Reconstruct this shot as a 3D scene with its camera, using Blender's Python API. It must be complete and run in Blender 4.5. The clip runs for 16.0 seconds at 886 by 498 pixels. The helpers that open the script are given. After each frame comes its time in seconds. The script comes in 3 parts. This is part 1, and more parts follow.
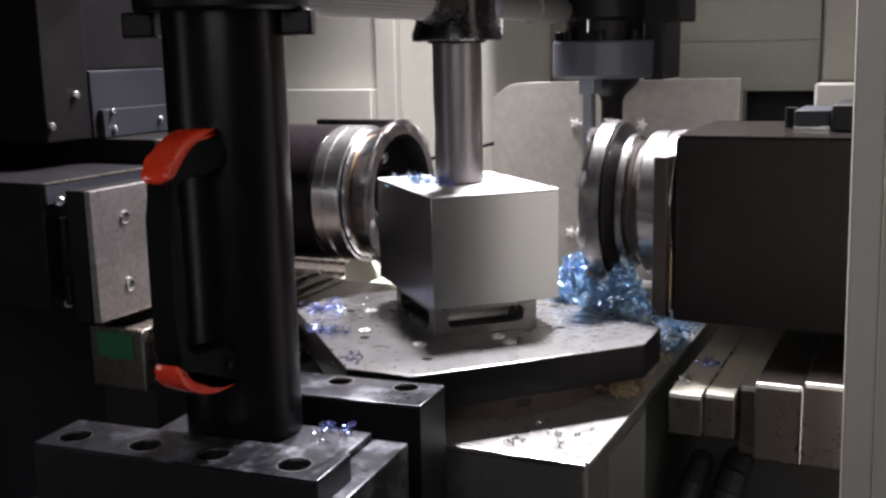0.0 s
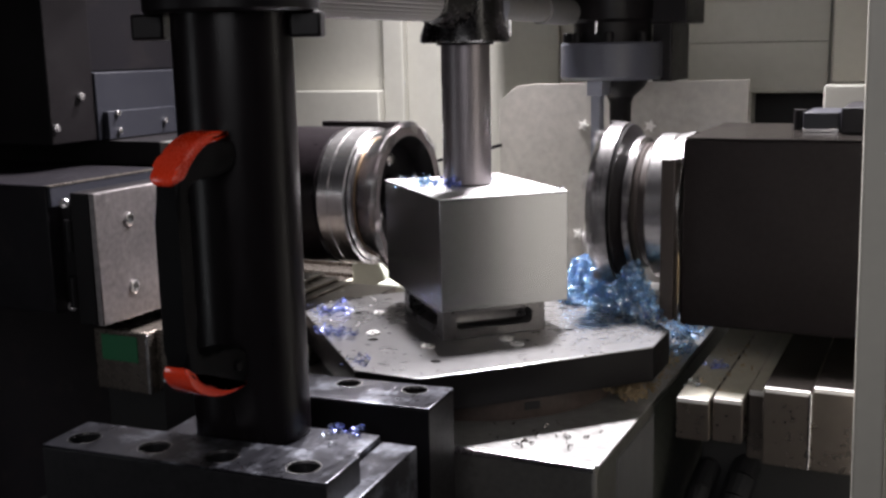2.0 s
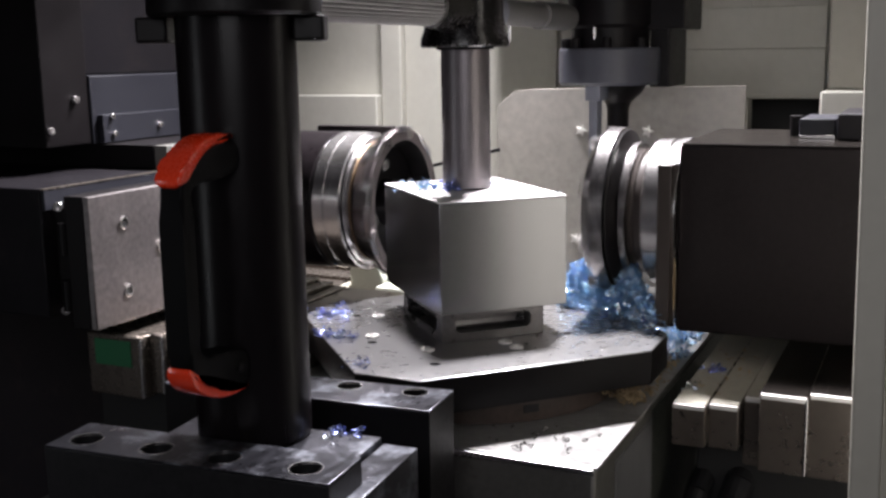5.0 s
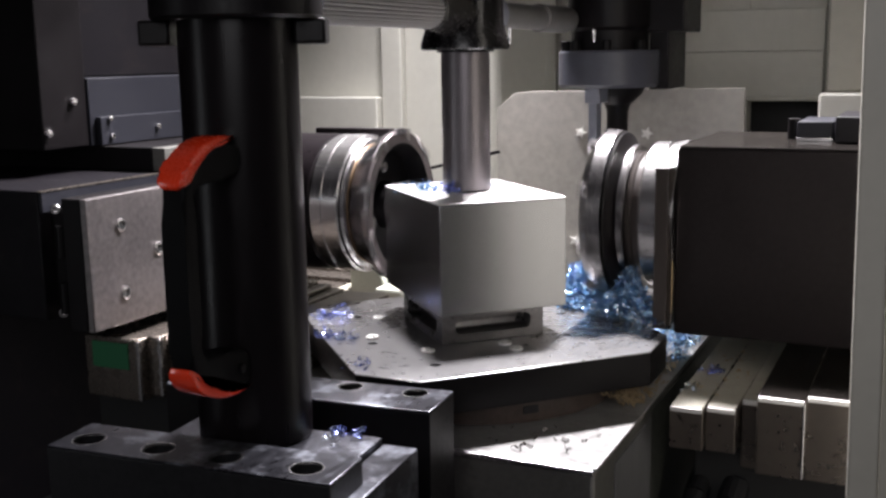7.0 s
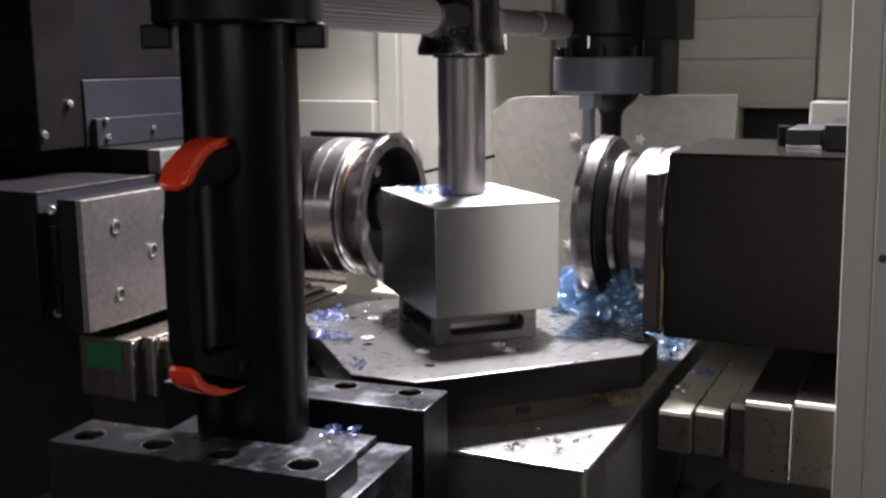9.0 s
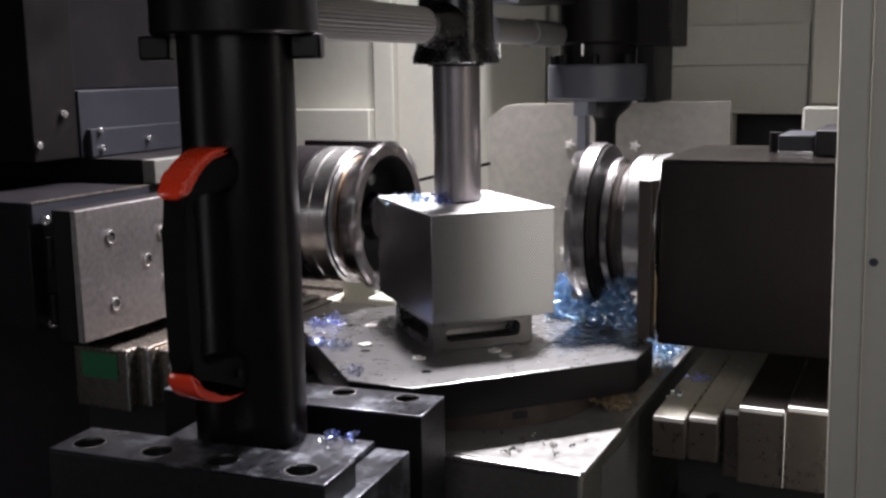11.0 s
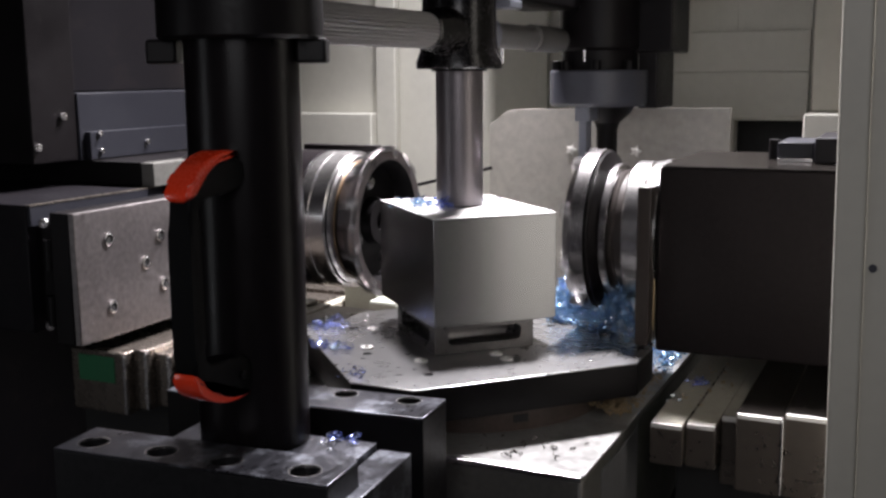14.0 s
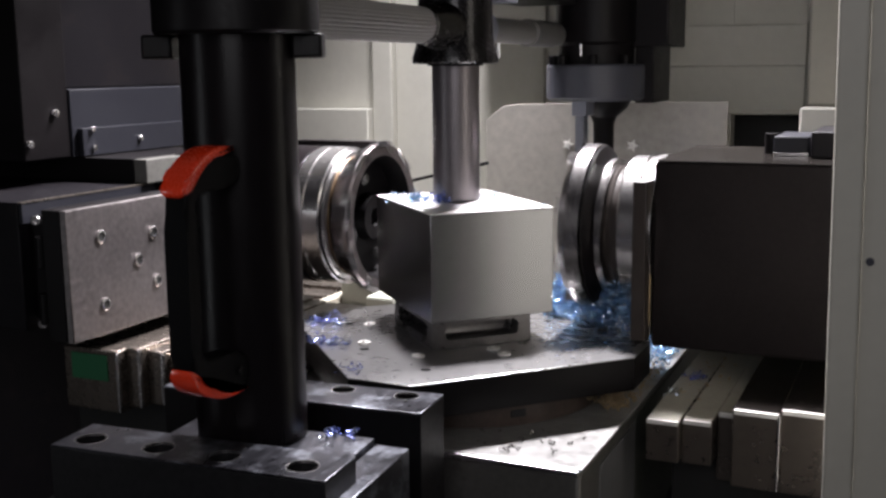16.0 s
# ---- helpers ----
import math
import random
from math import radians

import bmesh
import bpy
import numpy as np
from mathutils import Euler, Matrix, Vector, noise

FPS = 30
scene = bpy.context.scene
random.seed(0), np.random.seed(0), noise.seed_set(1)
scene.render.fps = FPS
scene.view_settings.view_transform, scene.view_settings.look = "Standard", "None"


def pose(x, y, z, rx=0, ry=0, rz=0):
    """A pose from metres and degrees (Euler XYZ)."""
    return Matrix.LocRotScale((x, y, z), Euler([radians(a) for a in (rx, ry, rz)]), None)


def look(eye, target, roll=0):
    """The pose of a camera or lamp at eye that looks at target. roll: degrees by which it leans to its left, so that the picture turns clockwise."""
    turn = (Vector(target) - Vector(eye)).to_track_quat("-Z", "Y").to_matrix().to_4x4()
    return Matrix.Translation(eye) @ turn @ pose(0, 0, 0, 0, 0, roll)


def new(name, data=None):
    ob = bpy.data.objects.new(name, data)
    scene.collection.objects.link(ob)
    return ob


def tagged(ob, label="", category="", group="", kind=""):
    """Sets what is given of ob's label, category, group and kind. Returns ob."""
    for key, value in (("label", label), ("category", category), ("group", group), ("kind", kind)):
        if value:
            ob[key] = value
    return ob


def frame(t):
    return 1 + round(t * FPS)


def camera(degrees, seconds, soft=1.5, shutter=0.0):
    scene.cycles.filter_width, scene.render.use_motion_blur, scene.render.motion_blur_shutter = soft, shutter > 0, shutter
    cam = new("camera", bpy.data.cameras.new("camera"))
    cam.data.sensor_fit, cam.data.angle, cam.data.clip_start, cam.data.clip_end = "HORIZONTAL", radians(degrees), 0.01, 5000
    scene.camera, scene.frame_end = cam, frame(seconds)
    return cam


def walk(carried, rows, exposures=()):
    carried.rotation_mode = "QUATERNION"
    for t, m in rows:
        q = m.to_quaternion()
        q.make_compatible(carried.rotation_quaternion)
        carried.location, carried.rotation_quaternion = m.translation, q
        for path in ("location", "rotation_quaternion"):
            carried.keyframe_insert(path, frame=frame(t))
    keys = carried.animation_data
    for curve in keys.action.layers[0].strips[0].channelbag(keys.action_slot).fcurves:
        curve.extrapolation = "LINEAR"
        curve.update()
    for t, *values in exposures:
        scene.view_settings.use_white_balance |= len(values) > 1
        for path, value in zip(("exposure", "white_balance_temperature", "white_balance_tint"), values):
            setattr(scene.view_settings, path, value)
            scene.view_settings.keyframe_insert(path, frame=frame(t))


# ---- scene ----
FEED = 0.00266          # metres a second, both heads travel towards the viewer
SPIN = 1440.0           # degrees a second of the face mills

cam = camera(45.06, 16.0, soft=2.7, shutter=0.2)
walk(cam, [
    (0, pose(0.3884, -0.8903, 0.2478, 79.349, 1.197, 24.920)),
    (0.5, pose(0.3855, -0.8870, 0.2469, 79.242, 1.095, 25.059)),
    (1, pose(0.3856, -0.8872, 0.2470, 79.188, 1.119, 25.157)),
    (1.5, pose(0.3866, -0.8901, 0.2481, 79.224, 1.031, 25.292)),
    (2, pose(0.3860, -0.8898, 0.2484, 79.412, 1.197, 25.252)),
    (2.5, pose(0.3830, -0.8909, 0.2479, 79.516, 0.831, 25.245)),
    (3, pose(0.3828, -0.8925, 0.2486, 79.616, 0.638, 25.284)),
    (3.5, pose(0.3817, -0.8932, 0.2486, 79.616, 0.565, 25.241)),
    (4, pose(0.3828, -0.8945, 0.2483, 79.633, 0.697, 25.134)),
    (6.5, pose(0.3840, -0.8977, 0.2475, 79.732, 1.010, 24.943)),
    (7, pose(0.3849, -0.8997, 0.2485, 79.773, 0.896, 24.963)),
    (7.5, pose(0.3855, -0.9009, 0.2482, 79.844, 1.025, 24.829)),
    (8, pose(0.3876, -0.9045, 0.2486, 79.851, 0.776, 24.875)),
    (8.5, pose(0.3895, -0.9080, 0.2496, 79.852, 0.544, 24.821)),
    (9, pose(0.3899, -0.9121, 0.2496, 79.977, 0.414, 24.734)),
    (11.5, pose(0.3945, -0.9196, 0.2505, 80.502, 0.805, 24.497)),
    (12, pose(0.3933, -0.9207, 0.2503, 80.598, 0.533, 24.489)),
    (12.5, pose(0.3942, -0.9225, 0.2508, 80.669, 0.495, 24.496)),
    (13, pose(0.3948, -0.9228, 0.2508, 80.712, 0.604, 24.519)),
    (13.5, pose(0.3939, -0.9241, 0.2501, 80.698, 0.391, 24.563)),
    (14, pose(0.3944, -0.9253, 0.2511, 80.600, 0.412, 24.556)),
    (14.5, pose(0.3947, -0.9250, 0.2506, 80.544, 0.443, 24.551)),
    (15, pose(0.3949, -0.9248, 0.2505, 80.470, 0.585, 24.530)),
    (15.5, pose(0.3941, -0.9239, 0.2498, 80.391, 0.585, 24.500)),
    (16, pose(0.3941, -0.9244, 0.2504, 80.367, 0.591, 24.368)),
], exposures=[(0, 0.53), (9.0, 0.50), (11.5, 0.32), (16.0, 0.32)])

# ---- world and lamps ----
world = bpy.data.worlds.new("workshop")
scene.world = world
world.use_nodes = True
wn = world.node_tree.nodes
wn["Background"].inputs[0].default_value = (0.88, 0.82, 0.90, 1)
wn["Background"].inputs[1].default_value = 0.028


def area_lamp(name, eye, target, sx, sy, watts, colour):
    li = bpy.data.lights.new(name, "AREA")
    li.shape, li.size, li.size_y, li.energy, li.color = "RECTANGLE", sx, sy, watts, colour
    ob = new(name, li)
    ob.matrix_world = look(eye, target)
    return ob


def spot_lamp(name, eye, target, watts, cone, soft, colour):
    li = bpy.data.lights.new(name, "SPOT")
    li.energy, li.spot_size, li.spot_blend, li.shadow_soft_size, li.color = watts, radians(cone), 0.9, soft, colour
    ob = new(name, li)
    ob.matrix_world = look(eye, target)
    return ob


spot_lamp("work_lamp", (-0.25, 0.38, 0.90), (-0.13, 0.15, 0.0), 72.0, 98, 0.06, (1.0, 0.955, 1.0))
spot_lamp("work_lamp", (0.03, 0.41, 0.90), (0.05, -0.06, 0.0), 170.0, 86, 0.06, (1.0, 0.955, 1.0))
# unseen fill panels added in front to stand in for room light
area_lamp("room_fill", (-0.80, -1.10, 0.06), (-0.03, -0.33, 0.1), 0.10, 0.55, 0.38, (0.93, 0.95, 1.0))
area_lamp("room_fill", (0.42, -1.35, 0.50), (0.05, 0.05, 0.08), 0.6, 0.45, 1.7, (0.98, 0.96, 1.0))


# ---- materials ----
def material(name, colour, rough=0.5, metal=0.0, vary=0.12, scale=60.0, stretch=(1, 1, 1), bump=0.05, rough_vary=0.12,
             dirt=0.0, dirt_colour=(0.05, 0.04, 0.035), per=0.0, coat=0.0, spec=0.5):
    m = bpy.data.materials.new(name)
    m.use_nodes = True
    nt = m.node_tree
    n, l = nt.nodes, nt.links
    b = n["Principled BSDF"]
    b.inputs["Metallic"].default_value = metal
    b.inputs["Coat Weight"].default_value = coat
    b.inputs["Specular IOR Level"].default_value = spec
    co = n.new("ShaderNodeTexCoord")
    mp = n.new("ShaderNodeMapping")
    mp.inputs["Scale"].default_value = stretch
    l.new(co.outputs["Object"], mp.inputs["Vector"])
    fine = n.new("ShaderNodeTexNoise")
    fine.inputs["Scale"].default_value, fine.inputs["Detail"].default_value = scale * 8, 6
    big = n.new("ShaderNodeTexNoise")
    big.inputs["Scale"].default_value, big.inputs["Detail"].default_value = scale * 0.35, 5
    l.new(mp.outputs[0], fine.inputs["Vector"])
    l.new(co.outputs["Object"], big.inputs["Vector"])
    mix = n.new("ShaderNodeMath")
    mix.operation = "MULTIPLY_ADD"
    l.new(fine.outputs["Fac"], mix.inputs[0])
    mix.inputs[1].default_value = 0.5
    half = n.new("ShaderNodeMath")
    half.operation = "MULTIPLY"
    l.new(big.outputs["Fac"], half.inputs[0])
    half.inputs[1].default_value = 0.5
    l.new(half.outputs[0], mix.inputs[2])
    ramp = n.new("ShaderNodeMapRange")
    ramp.inputs["From Min"].default_value, ramp.inputs["From Max"].default_value = 0.3, 0.7
    ramp.inputs["To Min"].default_value, ramp.inputs["To Max"].default_value = 1 - vary, 1 + vary
    l.new(mix.outputs[0], ramp.inputs["Value"])
    value = ramp.outputs[0]
    if per:
        geo = n.new("ShaderNodeNewGeometry")
        pr = n.new("ShaderNodeMapRange")
        pr.inputs["To Min"].default_value, pr.inputs["To Max"].default_value = 1 - per, 1 + per
        l.new(geo.outputs["Random Per Island"], pr.inputs["Value"])
        pm = n.new("ShaderNodeMath")
        pm.operation = "MULTIPLY"
        l.new(value, pm.inputs[0])
        l.new(pr.outputs[0], pm.inputs[1])
        value = pm.outputs[0]
    sc = n.new("ShaderNodeVectorMath")
    sc.operation = "SCALE"
    sc.inputs[0].default_value = colour
    l.new(value, sc.inputs["Scale"])
    out = sc.outputs[0]
    if dirt:
        spot = n.new("ShaderNodeTexNoise")
        spot.inputs["Scale"].default_value, spot.inputs["Detail"].default_value = scale * 0.8, 8
        spot.inputs["Roughness"].default_value = 0.7
        l.new(co.outputs["Object"], spot.inputs["Vector"])
        sr = n.new("ShaderNodeMapRange")
        sr.inputs["From Min"].default_value, sr.inputs["From Max"].default_value = 0.52, 0.72
        sr.inputs["To Max"].default_value = dirt
        l.new(spot.outputs["Fac"], sr.inputs["Value"])
        mx = n.new("ShaderNodeMix")
        mx.data_type = "RGBA"
        l.new(sr.outputs[0], mx.inputs["Factor"])
        l.new(out, mx.inputs["A"])
        mx.inputs["B"].default_value = (*dirt_colour, 1)
        out = mx.outputs["Result"]
    l.new(out, b.inputs["Base Color"])
    rr = n.new("ShaderNodeMapRange")
    rr.inputs["From Min"].default_value, rr.inputs["From Max"].default_value = 0.3, 0.7
    rr.inputs["To Min"].default_value = max(0.03, rough - rough_vary)
    rr.inputs["To Max"].default_value = min(1.0, rough + rough_vary)
    l.new(mix.outputs[0], rr.inputs["Value"])
    l.new(rr.outputs[0], b.inputs["Roughness"])
    if bump:
        bp = n.new("ShaderNodeBump")
        bp.inputs["Strength"].default_value, bp.inputs["Distance"].default_value = bump, 0.0006
        l.new(mix.outputs[0], bp.inputs["Height"])
        l.new(bp.outputs[0], b.inputs["Normal"])
    return m


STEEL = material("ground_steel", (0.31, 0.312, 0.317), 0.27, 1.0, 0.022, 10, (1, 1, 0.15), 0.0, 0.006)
LIT_TOP = material("lit_top_steel", (0.68, 0.67, 0.67), 0.58, 0.7, 0.08, 40, (1, 1, 1), 0.05, 0.06)
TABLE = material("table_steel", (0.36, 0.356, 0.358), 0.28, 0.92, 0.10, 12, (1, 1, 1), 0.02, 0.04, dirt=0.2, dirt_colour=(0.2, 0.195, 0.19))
BRIGHT = material("turned_steel", (0.68, 0.665, 0.66), 0.24, 1.0, 0.10, 50, (6, 1, 1), 0.03, 0.06)
CUTTER = material("cutter_steel", (0.33, 0.29, 0.29), 0.32, 1.0, 0.25, 40, (4, 1, 1), 0.06, 0.1)
RIM = material("milled_rim_steel", (0.38, 0.365, 0.365), 0.24, 1.0, 0.18, 40, (4, 1, 1), 0.05, 0.1)
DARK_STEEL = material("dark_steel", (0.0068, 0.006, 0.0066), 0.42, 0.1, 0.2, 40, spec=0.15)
BLACK = material("black_paint", (0.0062, 0.0052, 0.0058), 0.40, 0.0, 0.25, 40, bump=0.05, spec=0.18)
OXIDE = material("black_oxide_post", (0.0060, 0.0045, 0.0053), 0.30, 0.0, 0.25, 22, (1, 1, 0.2), 0.03, 0.05, spec=0.22)
GRIP = material("black_grip_plastic", (0.0035, 0.0035, 0.004), 0.5, 0.0, 0.15, 60, bump=0.06, spec=0.08)
RED = material("red_plastic", (0.92, 0.052, 0.012), 0.25, 0.0, 0.06, 60, bump=0.02, coat=0.5)
CREAM = material("cream_paint", (0.60, 0.59, 0.53), 0.5, 0.0, 0.05, 12, bump=0.03, dirt=0.12, dirt_colour=(0.30, 0.28, 0.23))
PILLAR = material("grey_beige_paint", (0.62, 0.60, 0.525), 0.5, 0.0, 0.05, 12, bump=0.03, dirt=0.12, dirt_colour=(0.3, 0.28, 0.23))
PLATE = material("scratched_sheet_steel", (0.39, 0.373, 0.338), 0.48, 0.3, 0.22, 12, bump=0.05, dirt=0.35, dirt_colour=(0.24, 0.22, 0.19))
COVER = material("way_cover_steel", (0.18, 0.156, 0.135), 0.28, 0.8, 0.10, 14, bump=0.02, dirt=0.2, dirt_colour=(0.12, 0.10, 0.085), rough_vary=0.05)
SLATE = material("slate_blue_paint", (0.0095, 0.0085, 0.0105), 0.42, 0.0, 0.1, 25, bump=0.04, dirt=0.2, spec=0.18)
GREYPAINT = material("blue_grey_paint", (0.06, 0.062, 0.078), 0.4, 0.0, 0.1, 30, bump=0.04)
LIGHTGREY = material("light_blue_grey_paint", (0.20, 0.21, 0.25), 0.4, 0.0, 0.08, 30, bump=0.04)
BOXPAINT = material("dark_brown_grey_paint", (0.0165, 0.0138, 0.0142), 0.45, 0.0, 0.2, 25, bump=0.06, spec=0.10, dirt=0.4, dirt_colour=(0.009, 0.0078, 0.008))
COVERPAINT = material("dark_blue_grey_paint", (0.017, 0.0175, 0.023), 0.4, 0.0, 0.14, 30, bump=0.04, spec=0.3, dirt=0.3, dirt_colour=(0.03, 0.03, 0.035))
MILLED = material("blotchy_milled_steel", (0.25, 0.228, 0.226), 0.40, 0.9, 0.32, 22, (1, 1, 1), 0.05, 0.12, dirt=0.25, dirt_colour=(0.24, 0.22, 0.22))
BRASS = material("oily_bronze", (0.13, 0.09, 0.055), 0.4, 0.9, 0.2, 60)
GREEN = material("green_label", (0.012, 0.13, 0.05), 0.55, 0.0, 0.1, 60)
TUBE = material("grey_tube_paint", (0.15, 0.145, 0.142), 0.42, 0.0, 0.07, 30, bump=0.03)
BOLT = material("zinc_bolt", (0.80, 0.79, 0.76), 0.5, 0.3, 0.06, 40)
SHADE_TOP = material("shaded_top_black", (0.0085, 0.0072, 0.0063), 0.24, 0.0, 0.3, 30, bump=0.04, spec=0.12, rough_vary=0.05)
BEIGE = material("dusty_and_lit_beige", (0.36, 0.34, 0.28), 0.6, 0.1, 0.18, 30, bump=0.06, dirt=0.5, dirt_colour=(0.2, 0.19, 0.15))
RIBBED = material("ribbed_grey_hose", (0.34, 0.33, 0.322), 0.42, 0.0, 0.06, 40)
CHIP = material("blued_chip", (0.40, 0.62, 0.92), 0.17, 0.82, 0.3, 100, bump=0.0, per=0.5)
SILVER = material("bright_chip", (0.72, 0.80, 0.90), 0.16, 1.0, 0.2, 100, bump=0.0, per=0.3)
LIP = material("brown_grey_lip_paint", (0.036, 0.029, 0.026), 0.42, 0.0, 0.15, 25, bump=0.05, spec=0.3)
BEDCOLOUR = material("oily_bed_steel", (0.20, 0.195, 0.18), 0.42, 0.6, 0.2, 25, dirt=0.5)
TOPFACE = material("pale_worn_steel", (0.26, 0.257, 0.25), 0.42, 0.3, 0.3, 18, bump=0.10, dirt=0.9, dirt_colour=(0.095, 0.09, 0.082))
RUST = material("rusty_swarf", (0.32, 0.24, 0.14), 0.8, 0.0, 0.4, 120, bump=0.3)
BARTOP = material("worn_blue_black_steel", (0.022, 0.022, 0.028), 0.34, 0.7, 0.5, 34, bump=0.08, dirt=0.8, dirt_colour=(0.33, 0.35, 0.40), stretch=(1, 0.35, 1))
FIXTURE = material("oily_fixture_steel", (0.16, 0.155, 0.155), 0.30, 0.95, 0.2, 30, bump=0.04, dirt=0.3)
CLAMPBLACK = material("glossy_black_casting", (0.0060, 0.0050, 0.0055), 0.24, 0.0, 0.2, 40, bump=0.05, spec=0.5)
VIOLET = material("violet_blued_chip", (0.30, 0.36, 0.74), 0.2, 0.85, 0.3, 100, bump=0.0, per=0.5)
STEPPAINT = material("greenish_cream_paint", (0.36, 0.375, 0.32), 0.5, 0.0, 0.1, 30, bump=0.05, dirt=0.35, dirt_colour=(0.2, 0.19, 0.15))
OLIVE = material("olive_grey_paint", (0.060, 0.064, 0.054), 0.45, 0.0, 0.2, 20, bump=0.05, dirt=0.4, dirt_colour=(0.03, 0.03, 0.026))
SIDESTEEL = material("streaked_grey_steel", (0.21, 0.21, 0.215), 0.5, 0.4, 0.35, 16, (1, 1, 0.15), 0.06, dirt=0.5, dirt_colour=(0.08, 0.08, 0.085))
RINGPAINT = material("oily_brown_casting", (0.085, 0.064, 0.054), 0.42, 0.0, 0.25, 25, bump=0.05, spec=0.3, dirt=0.6, dirt_colour=(0.03, 0.026, 0.024))
BARBODY = material("dark_machined_steel", (0.019, 0.019, 0.0205), 0.4, 0.3, 0.25, 30, bump=0.05, spec=0.2)
HOSE = material("black_rubber_hose", (0.012, 0.012, 0.013), 0.5, 0.0, 0.2, 40, bump=0.05, spec=0.3)
# black of the sump; also painted shade for opening, slot and sockets
PIT = material("sump_and_shade_black", (0.012, 0.012, 0.012), 0.6, 0.0, 0.2, 20)


# ---- mesh tools ----
def finish(bm, mat_, name, smooth=True):
    me = bpy.data.meshes.new(name)
    bmesh.ops.recalc_face_normals(bm, faces=bm.faces)
    bm.to_mesh(me)
    bm.free()
    if smooth:
        me.shade_smooth()
        me.set_sharp_from_angle(angle=radians(21))
    me.materials.append(mat_)
    return me


def thing(name, at_, label, category, group="", kind="", turn=0.0):
    ob = new(name)
    ob.empty_display_size = 0.02
    ob.matrix_world = pose(*at_, 0, 0, turn)
    return tagged(ob, label, category, group, kind)


def part(name, bm, mat_, parent, label="", local=False):
    """A mesh in world places (or in the parent's space) under a thing."""
    ob = new(name, finish(bm, mat_, name))
    ob.parent = parent
    if not local:
        up = parent
        off = Vector((0, 0, 0))
        while up is not None:
            off += up.location
            up = up.parent
        ob.location = -off
    if label:
        ob["label"] = label
    return ob


def solo(name, bm, mat_, label, category, group="", kind=""):
    return tagged(new(name, finish(bm, mat_, name)), label, category, group, kind)


def add_mesh(bm, other):
    me = bpy.data.meshes.new("tmp")
    other.to_mesh(me)
    other.free()
    bm.from_mesh(me)
    bpy.data.meshes.remove(me)
    return bm


def box(x0, x1, y0, y1, z0, z1, bevel=0.001, bm=None, seg=2, m=None):
    b = bmesh.new()
    bmesh.ops.create_cube(b, size=1)
    for v in b.verts:
        v.co = Vector(((x0 + x1) / 2 + v.co.x * (x1 - x0), (y0 + y1) / 2 + v.co.y * (y1 - y0), (z0 + z1) / 2 + v.co.z * (z1 - z0)))
    if bevel:
        bmesh.ops.bevel(b, geom=b.edges[:], offset=bevel, segments=seg, affect="EDGES", profile=0.5)
    if m:
        bmesh.ops.transform(b, matrix=m, verts=b.verts)
    return add_mesh(bm, b) if bm else b


def prism(poly, z0, z1, bevel=0.001, bm=None):
    b = bmesh.new()
    f = b.faces.new([b.verts.new((x, y, z0)) for x, y in poly])
    r = bmesh.ops.extrude_face_region(b, geom=[f])
    for v in r["geom"]:
        if isinstance(v, bmesh.types.BMVert):
            v.co.z = z1
    if bevel:
        bmesh.ops.bevel(b, geom=b.edges[:], offset=bevel, segments=2, affect="EDGES", profile=0.5)
    return add_mesh(bm, b) if bm else b


AXES = {"z": Matrix.Identity(4), "x": pose(0, 0, 0, 0, 90, 0), "y": pose(0, 0, 0, -90, 0, 0)}


def lathe(profile, at_=(0, 0, 0), axis="z", seg=64, bm=None, closed=True):
    """Turn a profile of (along, radius) about an axis."""
    b = bmesh.new()
    rings = []
    for u, r in profile:
        if r <= 1e-6:
            rings.append([b.verts.new((0, 0, u))])
        else:
            rings.append([b.verts.new((r * math.cos(2 * math.pi * k / seg), r * math.sin(2 * math.pi * k / seg), u)) for k in range(seg)])
    for p, q in zip(rings, rings[1:]):
        for k in range(seg):
            j = (k + 1) % seg
            if len(p) == 1 and len(q) > 1:
                b.faces.new((p[0], q[k], q[j]))
            elif len(q) == 1 and len(p) > 1:
                b.faces.new((p[k], p[j], q[0]))
            elif len(p) > 1:
                b.faces.new((p[k], p[j], q[j], q[k]))
    if closed:
        for ring, flip in ((rings[0], True), (rings[-1], False)):
            if len(ring) > 1:
                b.faces.new(ring[::-1] if flip else ring)
    bmesh.ops.transform(b, matrix=Matrix.Translation(at_) @ AXES[axis], verts=b.verts)
    return add_mesh(bm, b) if bm else b


def rod(p, q, r, seg=12, bm=None):
    p, q = Vector(p), Vector(q)
    d = q - p
    b = lathe([(0, r), (d.length, r)], seg=seg)
    bmesh.ops.transform(b, matrix=Matrix.Translation(p) @ d.to_track_quat("Z", "Y").to_matrix().to_4x4(), verts=b.verts)
    return add_mesh(bm, b) if bm else b


def carve(ob, cutter):
    """Cut a bmesh out of a mesh object."""
    tool = new("tool", bpy.data.meshes.new("tool"))
    bmesh.ops.recalc_face_normals(cutter, faces=cutter.faces)
    cutter.to_mesh(tool.data)
    cutter.free()
    tool.matrix_world = Matrix.Identity(4)
    bpy.context.view_layer.update()
    tool.matrix_world = ob.matrix_world.copy()
    mod = ob.modifiers.new("cut", "BOOLEAN")
    mod.object, mod.operation, mod.solver = tool, "DIFFERENCE", "EXACT"
    bpy.context.view_layer.update()
    me = bpy.data.meshes.new_from_object(ob.evaluated_get(bpy.context.evaluated_depsgraph_get()))
    ob.modifiers.clear()
    ob.data = me
    me.shade_smooth()
    me.set_sharp_from_angle(angle=radians(21))
    bpy.data.objects.remove(tool)
    return ob


